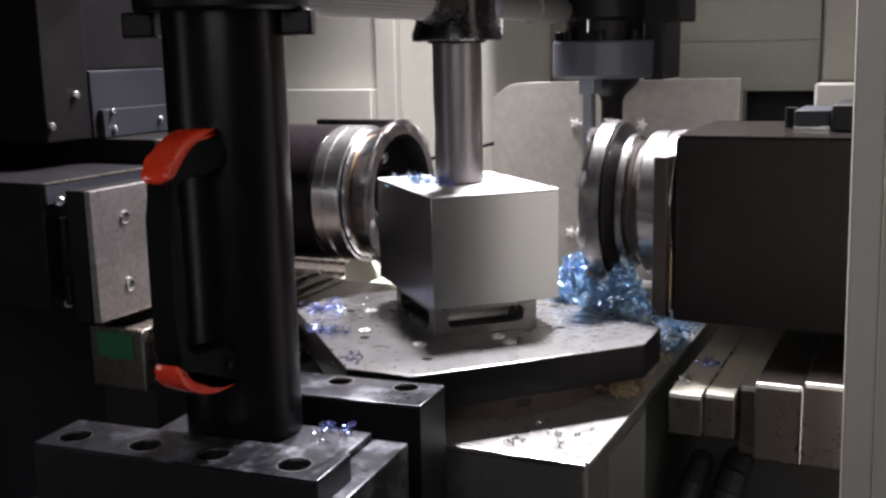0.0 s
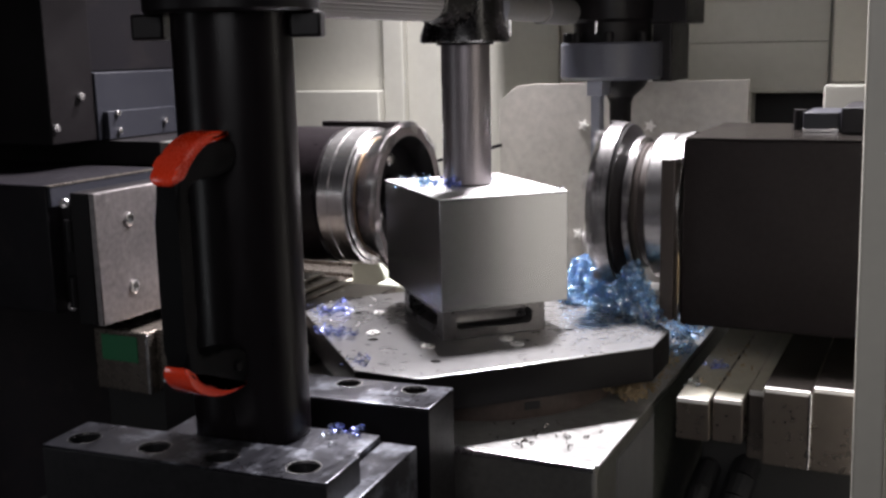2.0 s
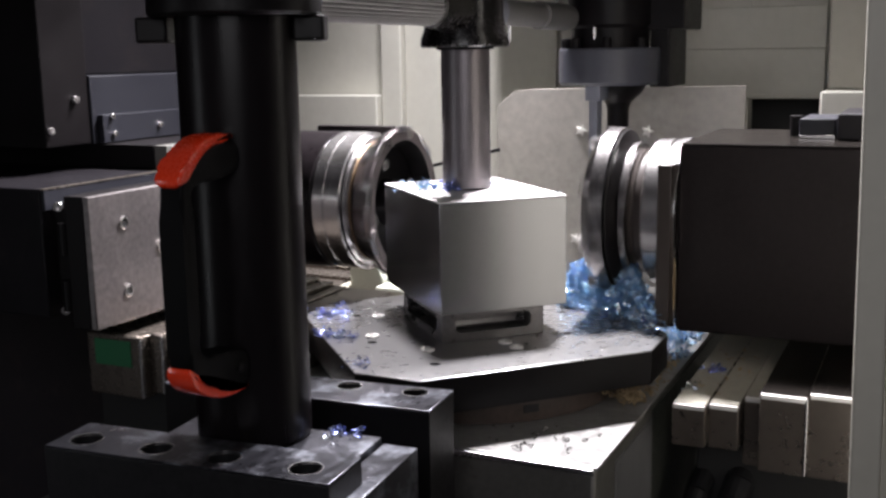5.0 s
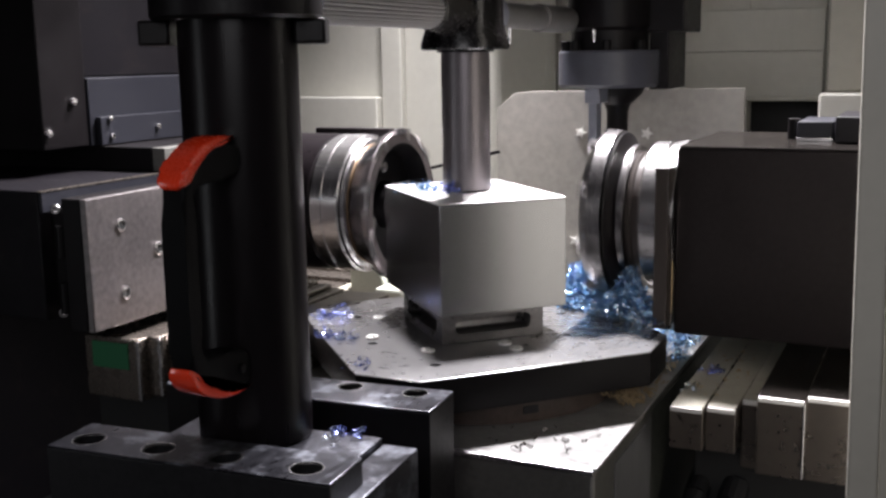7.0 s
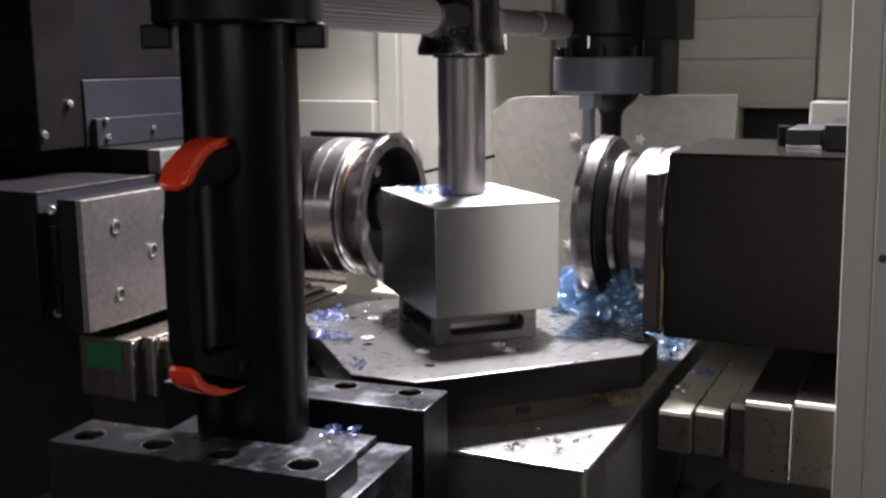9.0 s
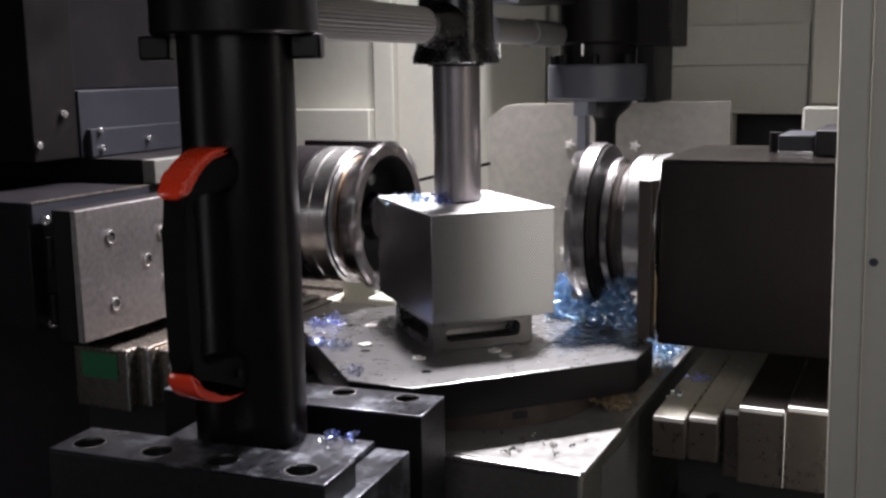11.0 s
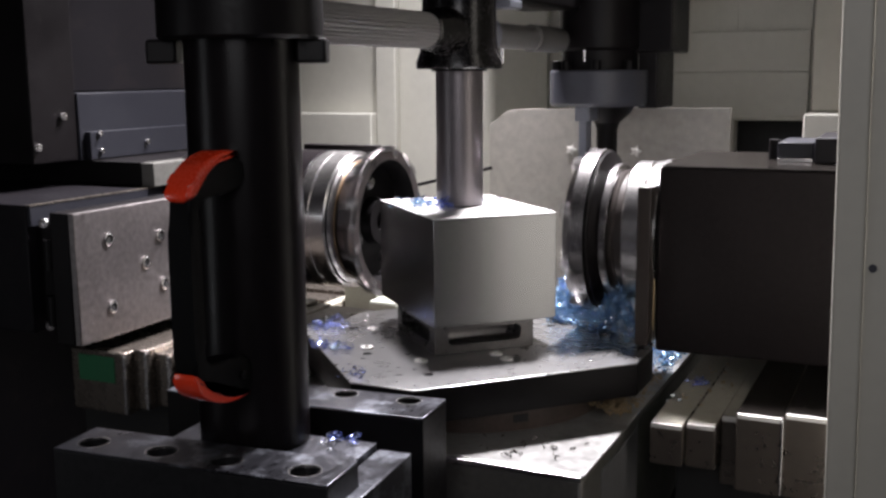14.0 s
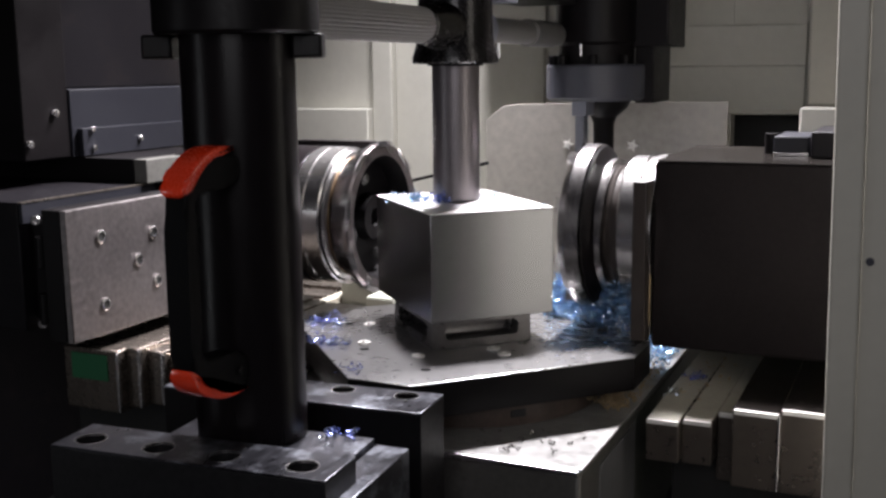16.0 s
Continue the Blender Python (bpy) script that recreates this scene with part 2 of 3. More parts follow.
def cap_screw(at_, direction, r, parent, name="cap_screw", tall=1.0):
    """A socket-head screw whose head faces along direction."""
    h_ = r * tall
    prof = [(0, r), (h_ - r * 0.2, r), (h_, r * 0.85), (h_, r * 0.5), (h_ - r * 0.6, r * 0.46), (h_ - r * 0.6, 0)]
    b = lathe(prof, seg=14)
    q = Vector(direction).to_track_quat("Z", "Y").to_matrix().to_4x4()
    bmesh.ops.transform(b, matrix=Matrix.Translation(at_) @ q, verts=b.verts)
    return part(name, b, BRIGHT if tall < 1.5 else DARK_STEEL, parent, "socket-head screw")


# ---- enclosure ----
def wall(name, b, mat_, label):
    return solo(name, b, mat_, label, "wall", kind="structure")


YW = 0.60
b = box(-1.0, 0.142, YW, YW + 0.03, -0.5, 1.199, 0.001)
box(0.142, 0.2392, YW, YW + 0.03, 0.182, 1.199, 0.001, b)
box(0.142, 0.2392, YW, YW + 0.03, -0.5, 0.10, 0.001, b)
box(0.2392, 0.8, YW, YW + 0.03, -0.5, 1.199, 0.001, b)
wall_back = wall("wall_back", b, CREAM, "cream painted sheet-metal rear wall with an opening")
wall_left = wall("wall_left", box(-1.03, -1.0, -1.0, YW, -0.5, 1.199), SLATE, "dark painted side wall of the enclosure")
wall_right = wall("wall_right", box(0.8, 0.83, -0.14, YW, -0.5, 1.199), CREAM, "cream painted side wall of the enclosure")
ceiling = wall("ceiling", box(-1.03, 0.83, -0.25, YW + 0.03, 1.2, 1.23), CREAM, "cream painted sheet-metal roof of the enclosure")
tagged(ceiling, category="ceiling")
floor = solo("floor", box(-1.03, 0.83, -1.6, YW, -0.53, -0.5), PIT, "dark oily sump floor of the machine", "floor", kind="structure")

trim = solo("trim", box(-0.66, -0.4115, YW - 0.035, YW - 0.002, -0.45, 0.1877, 0.002), CREAM, "cream painted lower wall panel with a ledge", "wall panel", kind="structure")
solo("trim", box(-0.4105, -0.375, YW - 0.02, YW - 0.002, -0.45, 0.74, 0.003), CREAM, "cream painted upright wall rib", "wall panel", kind="structure")
solo("trim", box(-0.145, -0.128, YW - 0.012, YW - 0.002, 0.0, 0.74, 0.002), CREAM, "cream painted narrow wall rib", "wall panel", kind="structure")
solo("trim", box(0.055, 0.239, YW - 0.010, YW - 0.002, 0.2492, 0.303, 0.0008), CREAM, "cream painted wall panel band", "wall panel", kind="structure")
solo("trim", box(0.055, 0.239, YW - 0.008, YW - 0.002, 0.1835, 0.249, 0.002), CREAM, "cream painted wall panel band", "wall panel", kind="structure")
solo("trim", box(0.243, 0.40, YW - 0.10, YW - 0.002, -0.45, 0.196, 0.003), CREAM, "cream painted ledge beside the opening", "wall panel", kind="structure")
solo("trim", box(0.246, 0.42, YW - 0.05, YW - 0.002, 0.1962, 0.74, 0.003), PILLAR, "grey-beige upright wall column", "wall panel", kind="structure")
# unseen ledge added only to cast shade on the wall below
solo("trim", box(0.055, 0.2395, YW - 0.027, YW - 0.0022, 0.348, 0.42, 0.002), CREAM, "unseen hood added to shade the upper wall", "wall panel", kind="structure")
# near-black sheet gives the opening its darkness by colour
solo("backdrop", box(0.10, 0.28, YW + 0.10, YW + 0.11, 0.05, 0.25, 0), PIT, "black sheet in place of unlit space behind the opening", "backdrop", kind="structure")

LEAN = Matrix.Translation((0.3385, -0.16, 0.11)) @ pose(0, 0, 0, 0, -0.8, 0) @ Matrix.Translation((-0.3395, 0.16, -0.11))
pillar = thing("door_pillar", (0.37, -0.15, -0.5), "grey-beige painted door pillar of the enclosure", "pillar", kind="structure")
part("post", box(0.3385, 0.3580, -0.164, -0.10, -0.5, 1.2, 0.002, m=LEAN), PILLAR, pillar)
part("return", box(0.3582, 0.50, -0.158, -0.10, -0.5, 1.2, 0.002, m=LEAN), PILLAR, pillar)

part("screw", lathe([(0, 0.0028), (0.0012, 0.0028), (0.0018, 0.002), (0.0018, 0)], (0.3628, -0.1598, 0.1181), "y", 14), GREYPAINT, pillar, "dark screw head")

# steel sheet behind the table with star-headed bolts
# lip of the wall opening
solo("trim", box(0.142, 0.2392, YW - 0.014, YW - 0.0085, 0.1835, 0.189, 0.001), CREAM, "cream painted lip over the wall opening", "wall panel", kind="structure")

sheet = thing("splash_plate", (0.0, 0.46, 0.0), "scratched bare steel splash plate with bolts", "metal plate")
c = [(-0.168, -0.3), (0.161, -0.3), (0.161, 0.2045), (-0.12, 0.2005), (-0.142, 0.198), (-0.168, 0.178)]
b = prism(c, 0, 0.004, 0.0006)
bmesh.ops.transform(b, matrix=pose(0, 0.464, 0, 90, 0, 0), verts=b.verts)
part("plate", b, PLATE, sheet)
for x, z in ((-0.0490, 0.1468), (0.0394, 0.1467), (-0.0557, 0.0018)):
    pts = [((0.0085 if k % 2 == 0 else 0.0042) * math.cos(math.pi * k / 5), (0.0085 if k % 2 == 0 else 0.0042) * math.sin(math.pi * k / 5)) for k in range(10)]
    b = prism(pts, 0, 0.0016, 0.0003)
    lathe([(0.0017, 0.0035), (0.0045, 0.003), (0.0045, 0)], (0, 0, 0), "z", 10, b)
    bmesh.ops.transform(b, matrix=Matrix.Translation((x, 0.4598, z)) @ pose(0, 0, 0, 90, 0, 0), verts=b.verts)
    part("bolt", b, BOLT, sheet, "bright star-shaped bolt")

# ---- bed and rotary table ----
bed = thing("machine_bed", (0.0, 0.0, -0.45), "oily steel pedestal block under the rotary table", "machine bed")
part("pedestal", box(-0.165, 0.1675, -0.180, 0.44, -0.45, -0.0555, 0.003), BEDCOLOUR, bed)
part("side_sheet", box(0.1677, 0.1685, -0.012, 0.44, -0.45, -0.060, 0.0003), OLIVE, bed, "olive-grey painted side")
part("side_panel", box(0.1677, 0.1688, -0.128, -0.014, -0.44, -0.066, 0.0004), SIDESTEEL, bed, "streaked grey steel side panel")
part("front_edge", box(-0.1645, 0.1665, -0.1815, -0.1785, -0.0585, -0.0530, 0.0012), BRIGHT, bed, "bright worn front edge")
part("top_face", box(-0.164, 0.1690, -0.1783, 0.44, -0.0553, -0.052, 0.001), TOPFACE, bed, "pale worn top face")
solo("bed_rail", box(-0.30, -0.168, 0.05, 0.5, -0.45, -0.05, 0.003), COVER, "grey steel bed ledge behind the table", "machine bed")

step = thing("bed_step", (-0.26, 0.3, -0.05), "cream painted stepped casting behind the table", "machine bed")
b = prism([(-0.285, -0.0498), (-0.2375, -0.0498), (-0.2375, -0.026), (-0.2455, -0.008), (-0.2745, -0.008), (-0.285, -0.016)], -0.46, -0.25, 0.002)
bmesh.ops.transform(b, matrix=pose(0, 0, 0, 90, 0, 0), verts=b.verts)
part("upper_step", b, STEPPAINT, step, "greenish cream painted block with chamfered corners")
part("lower_step", box(-0.2370, -0.196, 0.225, 0.46, -0.0498, -0.030, 0.004), STEPPAINT, step)
part("ledge", box(-0.300, -0.2855, 0.20, 0.46, -0.0498, -0.038, 0.002), BEIGE, step, "dusty beige ledge")
for k in range(3):
    part("rib", box(-0.36 + 0.018 * k, -0.346 + 0.018 * k, 0.375, 0.46, -0.03, -0.012 - 0.004 * k, 0.0015), BEIGE, step, "dusty beige stepped rib")
rear_cover = thing("way_cover", (-0.36, 0.3, -0.05), "grey stepped steel way cover behind the table", "way cover")
for k in range(5):
    part("section", box(-0.46 + 0.012 * k, -0.302, 0.17 + 0.04 * k, 0.17 + 0.04 * k + 0.0395, -0.12, -0.050 + 0.0045 * k, 0.0015), COVER, rear_cover)
TC = (0.0, -0.006)
tab = thing("rotary_table", (TC[0], TC[1], -0.052), "octagonal bare steel rotary indexing table", "machine table")
oct_ = [(0.029, -0.180), (0.172, -0.029), (0.172, 0.029), (0.029, 0.180), (-0.029, 0.180), (-0.172, 0.029), (-0.172, -0.029), (-0.029, -0.180)]
# plate body coloured near black, thin top slab much paler
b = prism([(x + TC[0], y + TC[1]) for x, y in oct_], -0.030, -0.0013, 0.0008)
part("plate_body", b, DARK_STEEL, tab, "near-black plate body")
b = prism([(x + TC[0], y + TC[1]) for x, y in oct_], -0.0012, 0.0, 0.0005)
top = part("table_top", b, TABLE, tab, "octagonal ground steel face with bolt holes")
holes = bmesh.new()
for x, y in ((0.0581, 0.066), (0.089, -0.0082), (0.118, 0.05), (-0.1, 0.03), (-0.06, -0.10), (0.02, -0.14), (-0.12, -0.02)):
    lathe([(-0.015, 0.0045), (0.01, 0.0045)], (x, y, 0), "z", 16, holes)
carve(top, holes)
b = lathe([(-0.0518, 0.130), (-0.0305, 0.130)], (*TC, 0), "z", 72)
part("turntable_ring", b, RINGPAINT, tab, "dark oily ring under the plate")
# slot's inner shade put into colour: a slightly raised black block
b = box(-0.012, 0.0008, -0.007, 0.007, -0.0445, -0.0375, 0.0008, None, 2, pose(TC[0] + 0.130 * math.cos(math.radians(-47)), TC[1] + 0.130 * math.sin(math.radians(-47)), 0, 0, 0, -47))
part("slot_shade", b, PIT, tab)

# ---- workpiece and its fixture ----
F, RR, L, K = (0.0, -0.085), (0.085, 0.0), (-0.112, 0.027), (-0.027, 0.112)
work = thing("workpiece", (-0.0135, 0.0135, 0.0255), "freshly ground steel block clamped on the table", "workpiece")
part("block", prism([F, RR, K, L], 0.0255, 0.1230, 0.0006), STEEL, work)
# top face gets a paler colour than the block so it looks lit
part("top_face", prism([F, RR, K, L], 0.1231, 0.124, 0.0003), LIT_TOP, work, "milled top face coloured paler to look lit")


def between(p, q, t):
    return (p[0] + (q[0] - p[0]) * t, p[1] + (q[1] - p[1]) * t)


base = thing("fixture_block", (-0.01, 0.01, 0.0), "steel fixture block with long slots under the workpiece", "fixture")
fb = [(0.0, -0.083), (0.0685, -0.0145), (-0.0085, 0.0625), (-0.077, -0.006)]
fob = part("body", prism(fb, 0.0, 0.0253, 0.0008), FIXTURE, base)
cut_ = bmesh.new()
cx, cy = sum(p[0] for p in fb) / 4, sum(p[1] for p in fb) / 4
for p, q in zip(fb, fb[1:] + fb[:1]):
    mx, my = (p[0] + q[0]) / 2, (p[1] + q[1]) / 2
    ang = math.degrees(math.atan2(q[1] - p[1], q[0] - p[0]))
    ln = math.hypot(q[0] - p[0], q[1] - p[1])
    box(-ln * 0.37, ln * 0.37, -0.018, 0.018, 0.0080, 0.0226, 0.0050, cut_, 3, pose(mx, my, 0, 0, 0, ang))
carve(fob, cut_)
for x, y in ((0.0486, -0.058), (0.0638, -0.0703), (-0.0984, -0.018), (-0.0689, -0.084), (-0.0037, -0.1051)):
    b = lathe([(0.0002, 0.0028), (0.0002, 0.006), (0.002, 0.006), (0.002, 0.0028), (0.0002, 0.0028)], (x, y, 0), "z", 20, closed=False)
    solo("washer", b, BOLT, "small bright steel washer lying on the table", "washer", group="washers on the table")

# ---- front clamp tower ----
FT = (0.0, -0.33, 0.0)
FA = 4.4
FM = pose(*FT, 0, 0, FA)


def front(b):
    bmesh.ops.transform(b, matrix=FM, verts=b.verts)
    return b


def holed_block(name, x0, x1, y0, y1, z0, z1, holes_, r, label, category, body_mat):
    """A dark block whose ground top face and body share bolt holes."""
    th = thing(name, (0.0, FT[1] + (y0 + y1) / 2, z0), label, category)
    for nm, za, zb, mt in (("body", z0, z1 - 0.0016, body_mat), ("top_face", z1 - 0.0014, z1, BARTOP)):
        ob = part(nm, front(box(x0, x1, y0, y1, za, zb, 0.0006)), mt, th, "" if nm == "body" else "worn ground top face")
        hb = bmesh.new()
        for hx_, hy_ in holes_:
            lathe([(-0.05, 0.006), (-0.012, 0.006), (-0.012, r), (0.03, r)], (hx_, hy_, 0.0), "z", 28, hb)
        carve(ob, front(hb))
    for hx_, hy_ in holes_:
        b = lathe([(z1 - 0.0012, r - 0.0001), (z1 + 0.0002, r + 0.0001), (z1 + 0.0002, r + 0.0007), (z1 - 0.0012, r + 0.0007)], (hx_, hy_, 0), "z", 32, closed=False)
        part("hole_rim", front(b), BRIGHT, th, "bright chamfered hole rim")
        part("screw_head", front(lathe([(z1 - 0.016, r * 0.72), (z1 - 0.009, r * 0.72), (z1 - 0.0085, r * 0.66), (z1 - 0.0085, r * 0.38), (z1 - 0.013, r * 0.36), (z1 - 0.013, 0)], (hx_, hy_, 0), "z", 18)), DARK_STEEL, th, "sunken socket-head screw")
    return th


holed_block("clamp_bar", -0.119, 0.078, -0.0908, -0.047, -0.16, 0.013, [(x, -0.0735) for x in (-0.1002, -0.048, 0.0, 0.0546)], 0.0098,
            "dark machined steel bar with four bolt holes", "clamp bar", BARBODY)
holed_block("riser_block", -0.13, 0.083, 0.051, 0.099, -0.35, 0.010, [(x, 0.086) for x in (-0.05, 0.0066, 0.0584)], 0.0088,
            "dark machined steel riser block with bolt holes", "riser block", DARK_STEEL)
solo("base_plate", front(box(-0.080, 0.061, -0.0465, 0.020, -0.05, 0.0, 0.001)), BARTOP, "dark steel base plate under the clamp post", "base plate")
solo("side_plate", front(box(0.0625, 0.087, -0.14, 0.019, -0.06, -0.004, 0.001)), BARTOP, "dark steel side plate beside the clamp bar", "base plate")
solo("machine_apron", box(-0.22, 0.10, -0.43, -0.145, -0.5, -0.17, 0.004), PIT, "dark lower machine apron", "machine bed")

PX, PY = -0.0233, -0.330
tower = thing("clamp_post", (PX, PY, 0.0), "round black oxide clamp post with a pull handle", "post")
part("post", lathe([(0.0003, 0.0367), (0.002, 0.0377), (0.30, 0.0377)], (PX, PY, 0), "z", 72), OXIDE, tower)
b = lathe([(0.273, 0.052), (0.275, 0.054), (0.40, 0.054)], (PX, PY, 0), "z", 48)
part("head", b, BLACK, tower, "black clamp head on the post")
for sx in (-1, 1):
    c = Vector((PX, PY, 0)) + sx * Vector((0.909, 0.416, 0)) * (0.0505 if sx < 0 else 0.0470)
    part("lug", box(-0.010, 0.010, -0.012, 0.012, 0.2575, 0.2735, 0.002, None, 2, pose(c.x, c.y, 0, 0, 0, 24.6)), BLACK, tower)


def rounded(pts, times=2):
    """Cut the corners of a closed outline."""
    for _ in range(times):
        nxt = []
        for p, q in zip(pts, pts[1:] + pts[:1]):
            nxt += [between(p, q, 0.25), between(p, q, 0.75)]
        pts = nxt
    return pts


def handle(parent):
    """Bridge handle along z with coloured end covers; it stands out along -y."""
    hx, hy = -0.0095, PY - 0.0345

    def slab(pts, half, bevel, mat_, name, par, label, narrow=None):
        bm = prism(pts, -half, half, 0)
        rim = [e for e in bm.edges if abs(e.verts[0].co.z - e.verts[1].co.z) < 1e-6]
        bmesh.ops.bevel(bm, geom=rim, offset=bevel, segments=4, affect="EDGES", profile=0.5)
        for v in bm.verts:
            w = narrow(v.co.x, v.co.y) if narrow else 1.0
            v.co = Vector((hx + v.co.z * w, hy - v.co.x, v.co.y))
        return part(name, bm, mat_, par, label)

    outer = [(-0.002, 0.1985), (0.014, 0.1996), (0.027, 0.1985), (0.041, 0.1938), (0.0510, 0.186), (0.0562, 0.174),
             (0.0562, 0.076), (0.0550, 0.064), (0.0500, 0.0570), (0.041, 0.0508), (0.027, 0.0475), (0.014, 0.0470), (-0.002, 0.0480)]
    inner = [(-0.002, 0.072), (0.032, 0.0735), (0.0440, 0.076), (0.0450, 0.088), (0.0450, 0.165), (0.0440, 0.175), (0.032, 0.1775), (-0.002, 0.179)]
    g = slab(rounded(outer + inner, 2), 0.0084, 0.0030, GRIP, "handle", parent, "black plastic bridge handle with red end covers")
    up = [(0.003, 0.2030), (0.016, 0.2050), (0.029, 0.2036), (0.043, 0.1975), (0.0530, 0.188), (0.0580, 0.182), (0.0580, 0.1770), (0.0545, 0.1755), (0.0490, 0.1780),
          (0.0440, 0.1845), (0.037, 0.1910), (0.028, 0.1965), (0.014, 0.2000)]
    slab(rounded(up, 2), 0.0096, 0.0026, RED, "cover", g, "glossy red end cover", lambda o, z: 1.0 - 0.55 * min(1.0, max(0.0, (0.182 - z) / 0.0065)) ** 2)
    low = [(0.0574, 0.0725), (0.0580, 0.0665), (0.0535, 0.0580), (0.043, 0.0510), (0.030, 0.0462), (0.015, 0.0446), (0.002, 0.0464),
           (0.002, 0.0474), (0.015, 0.0478), (0.026, 0.0508), (0.036, 0.0555), (0.0450, 0.0605), (0.0535, 0.0690)]
    slab(rounded(low, 2), 0.0094, 0.0012, RED, "cover", g, "glossy red end cover", lambda o, z: 1.0 - 0.3 * min(1.0, max(0.0, (z - 0.066) / 0.008)))
    part("mount_screw", lathe([(0, 0.0030), (0.0015, 0.0030), (0.002, 0.0024), (0.002, 0)], (hx + 0.0083, hy - 0.010, 0.060), "x", 14), DARK_STEEL, g, "dark mounting screw")
    return g


handle(tower)

# ---- overhead arm, clamp and rear post ----
AX = -0.02
arm = thing("overhead_arm", (AX, 0.0, 0.31), "overhead clamp arm with a pale grey ribbed sleeve", "arm")
AZ = 0.2878
part("tube", lathe([(-0.29, 0.0130), (0.37, 0.0130)], (AX, 0, AZ), "y", 40), TUBE, arm, "grey round tube")
ribs = []
for k in range(112):
    a = 2 * math.pi * k / 112
    r = (0.0140, 0.0154, 0.0160, 0.0154)[k % 4]
    ribs.append((r * math.cos(a), r * math.sin(a)))
b = prism(ribs, -0.255, -0.030, 0)
bmesh.ops.transform(b, matrix=Matrix.Translation((AX, 0, AZ)) @ AXES["y"], verts=b.verts)
part("ribbed_sleeve", b, RIBBED, arm, "pale grey lengthwise ribbed sleeve")
part("end_ring", lathe([(-0.268, 0.0150), (-0.267, 0.0166), (-0.2565, 0.0166), (-0.2555, 0.0150)], (AX, 0, AZ), "y", 40), LIGHTGREY, arm, "grey end ring")
part("end_block", box(AX - 0.006, AX + 0.012, -0.284, -0.2685, AZ - 0.0155, AZ - 0.008, 0.0012), LIGHTGREY, arm, "small grey end block")
part("upper_beam", box(-0.058, 0.012, -0.285, 0.298, 0.321, 0.40, 0.003), BLACK, arm, "black beam over the tube")
part("collar", lathe([(0.058, 0.0165), (0.060, 0.0190), (0.083, 0.0190), (0.085, 0.0165)], (AX, 0, AZ), "y", 40), LIGHTGREY, arm, "grey tube collar")
part("saddle", lathe([(-0.056, 0.0160), (-0.054, 0.0175), (-0.030, 0.0205), (-0.008, 0.0230)], (AX, 0, AZ), "y", 40), CLAMPBLACK, arm, "black saddle round the sleeve")
part("valve_block", box(-0.014, 0.014, 0.066, 0.098, 0.3125, 0.3205, 0.0012), LIGHTGREY, arm, "small grey valve block")
part("end_sleeve", lathe([(0.215, 0.0135), (0.216, 0.0150), (0.30, 0.0150)], (AX, 0, AZ), "y", 40), TUBE, arm, "grey end sleeve")

CXY = (-0.0205, 0.020)
clamp = thing("hydraulic_clamp", (*CXY, 0.1242), "black hydraulic clamp cylinder pressing on the workpiece", "clamp")
part("cylinder", lathe([(0.2540, 0.0398), (0.2555, 0.0412), (0.261, 0.0408), (0.270, 0.0378), (0.280, 0.0358), (0.3205, 0.0350)], (*CXY, 0), "z", 64), CLAMPBLACK, clamp, "black flared cylinder")
part("rod", lathe([(0.1243, 0.0215), (0.1255, 0.0226), (0.2585, 0.0226)], (*CXY, 0), "z", 56), material("dark_chrome_rod", (0.25, 0.228, 0.238), 0.42, 1.0, 0.12, 30, (1, 1, 0.5), 0.02, 0.05), clamp, "dark brushed steel piston rod")
# highlight on the cylinder's rim, added as a small bright box
cl = Vector((*CXY, 0.0)) + Vector((0.909, 0.416, 0)) * 0.0408
part("edge_glint", box(-0.0014, 0.0014, -0.007, 0.007, 0.2585, 0.2735, 0.0006, None, 2, pose(cl.x, cl.y, 0, 0, 0, 24.6)), BRIGHT, clamp, "bright sliver in place of an edge highlight")
part("wiper_ring", lathe([(0.2520, 0.0265), (0.2545, 0.0265)], (*CXY, 0), "z", 48), DARK_STEEL, clamp)

RX, RY = 0.018, 0.36
rear = thing("rear_post", (RX, RY, -0.1), "grey flanged rear clamp post with socket screws", "post")
part("flange", lathe([(0.209, 0.057), (0.213, 0.0605), (0.250, 0.0605), (0.2525, 0.059)], (RX, RY, 0), "z", 64), GREYPAINT, rear, "blue-grey painted round flange")
part("column", lathe([(0.2526, 0.046), (0.275, 0.046), (0.279, 0.05), (0.42, 0.05)], (RX, RY, 0), "z", 48), BLACK, rear)
for k in range(8):
    a = math.radians(-90 + 45 * k + 12)
    cap_screw((RX + 0.0525 * math.cos(a), RY + 0.0525 * math.sin(a), 0.2524), (0, 0, 1), 0.0058, rear, tall=2.0)
part("web_head", box(0.003, 0.021, 0.310, 0.345, 0.192, 0.2095, 0.001), LIGHTGREY, rear, "light blue-grey web head")
part("web", box(0.0065, 0.0165, 0.314, 0.335, -0.1, 0.1918, 0.001), LIGHTGREY, rear, "light blue-grey vertical web plate")
part("stem", lathe([(-0.1, 0.012), (0.180, 0.013), (0.188, 0.016), (0.2, 0.029), (0.2092, 0.034)], (0.024, 0.376, 0), "z", 32), BLACK, rear)
part("pin", lathe([(0.262, 0.0022), (0.276, 0.0022), (0.2775, 0.0012)], (RX - 0.004, RY - 0.0505, 0), "z", 12), BRIGHT, rear, "bright pin")
part("top_housing", box(-0.055, 0.13, 0.300, 0.45, 0.338, 0.431, 0.002), BLACK, rear, "black overhead housing")
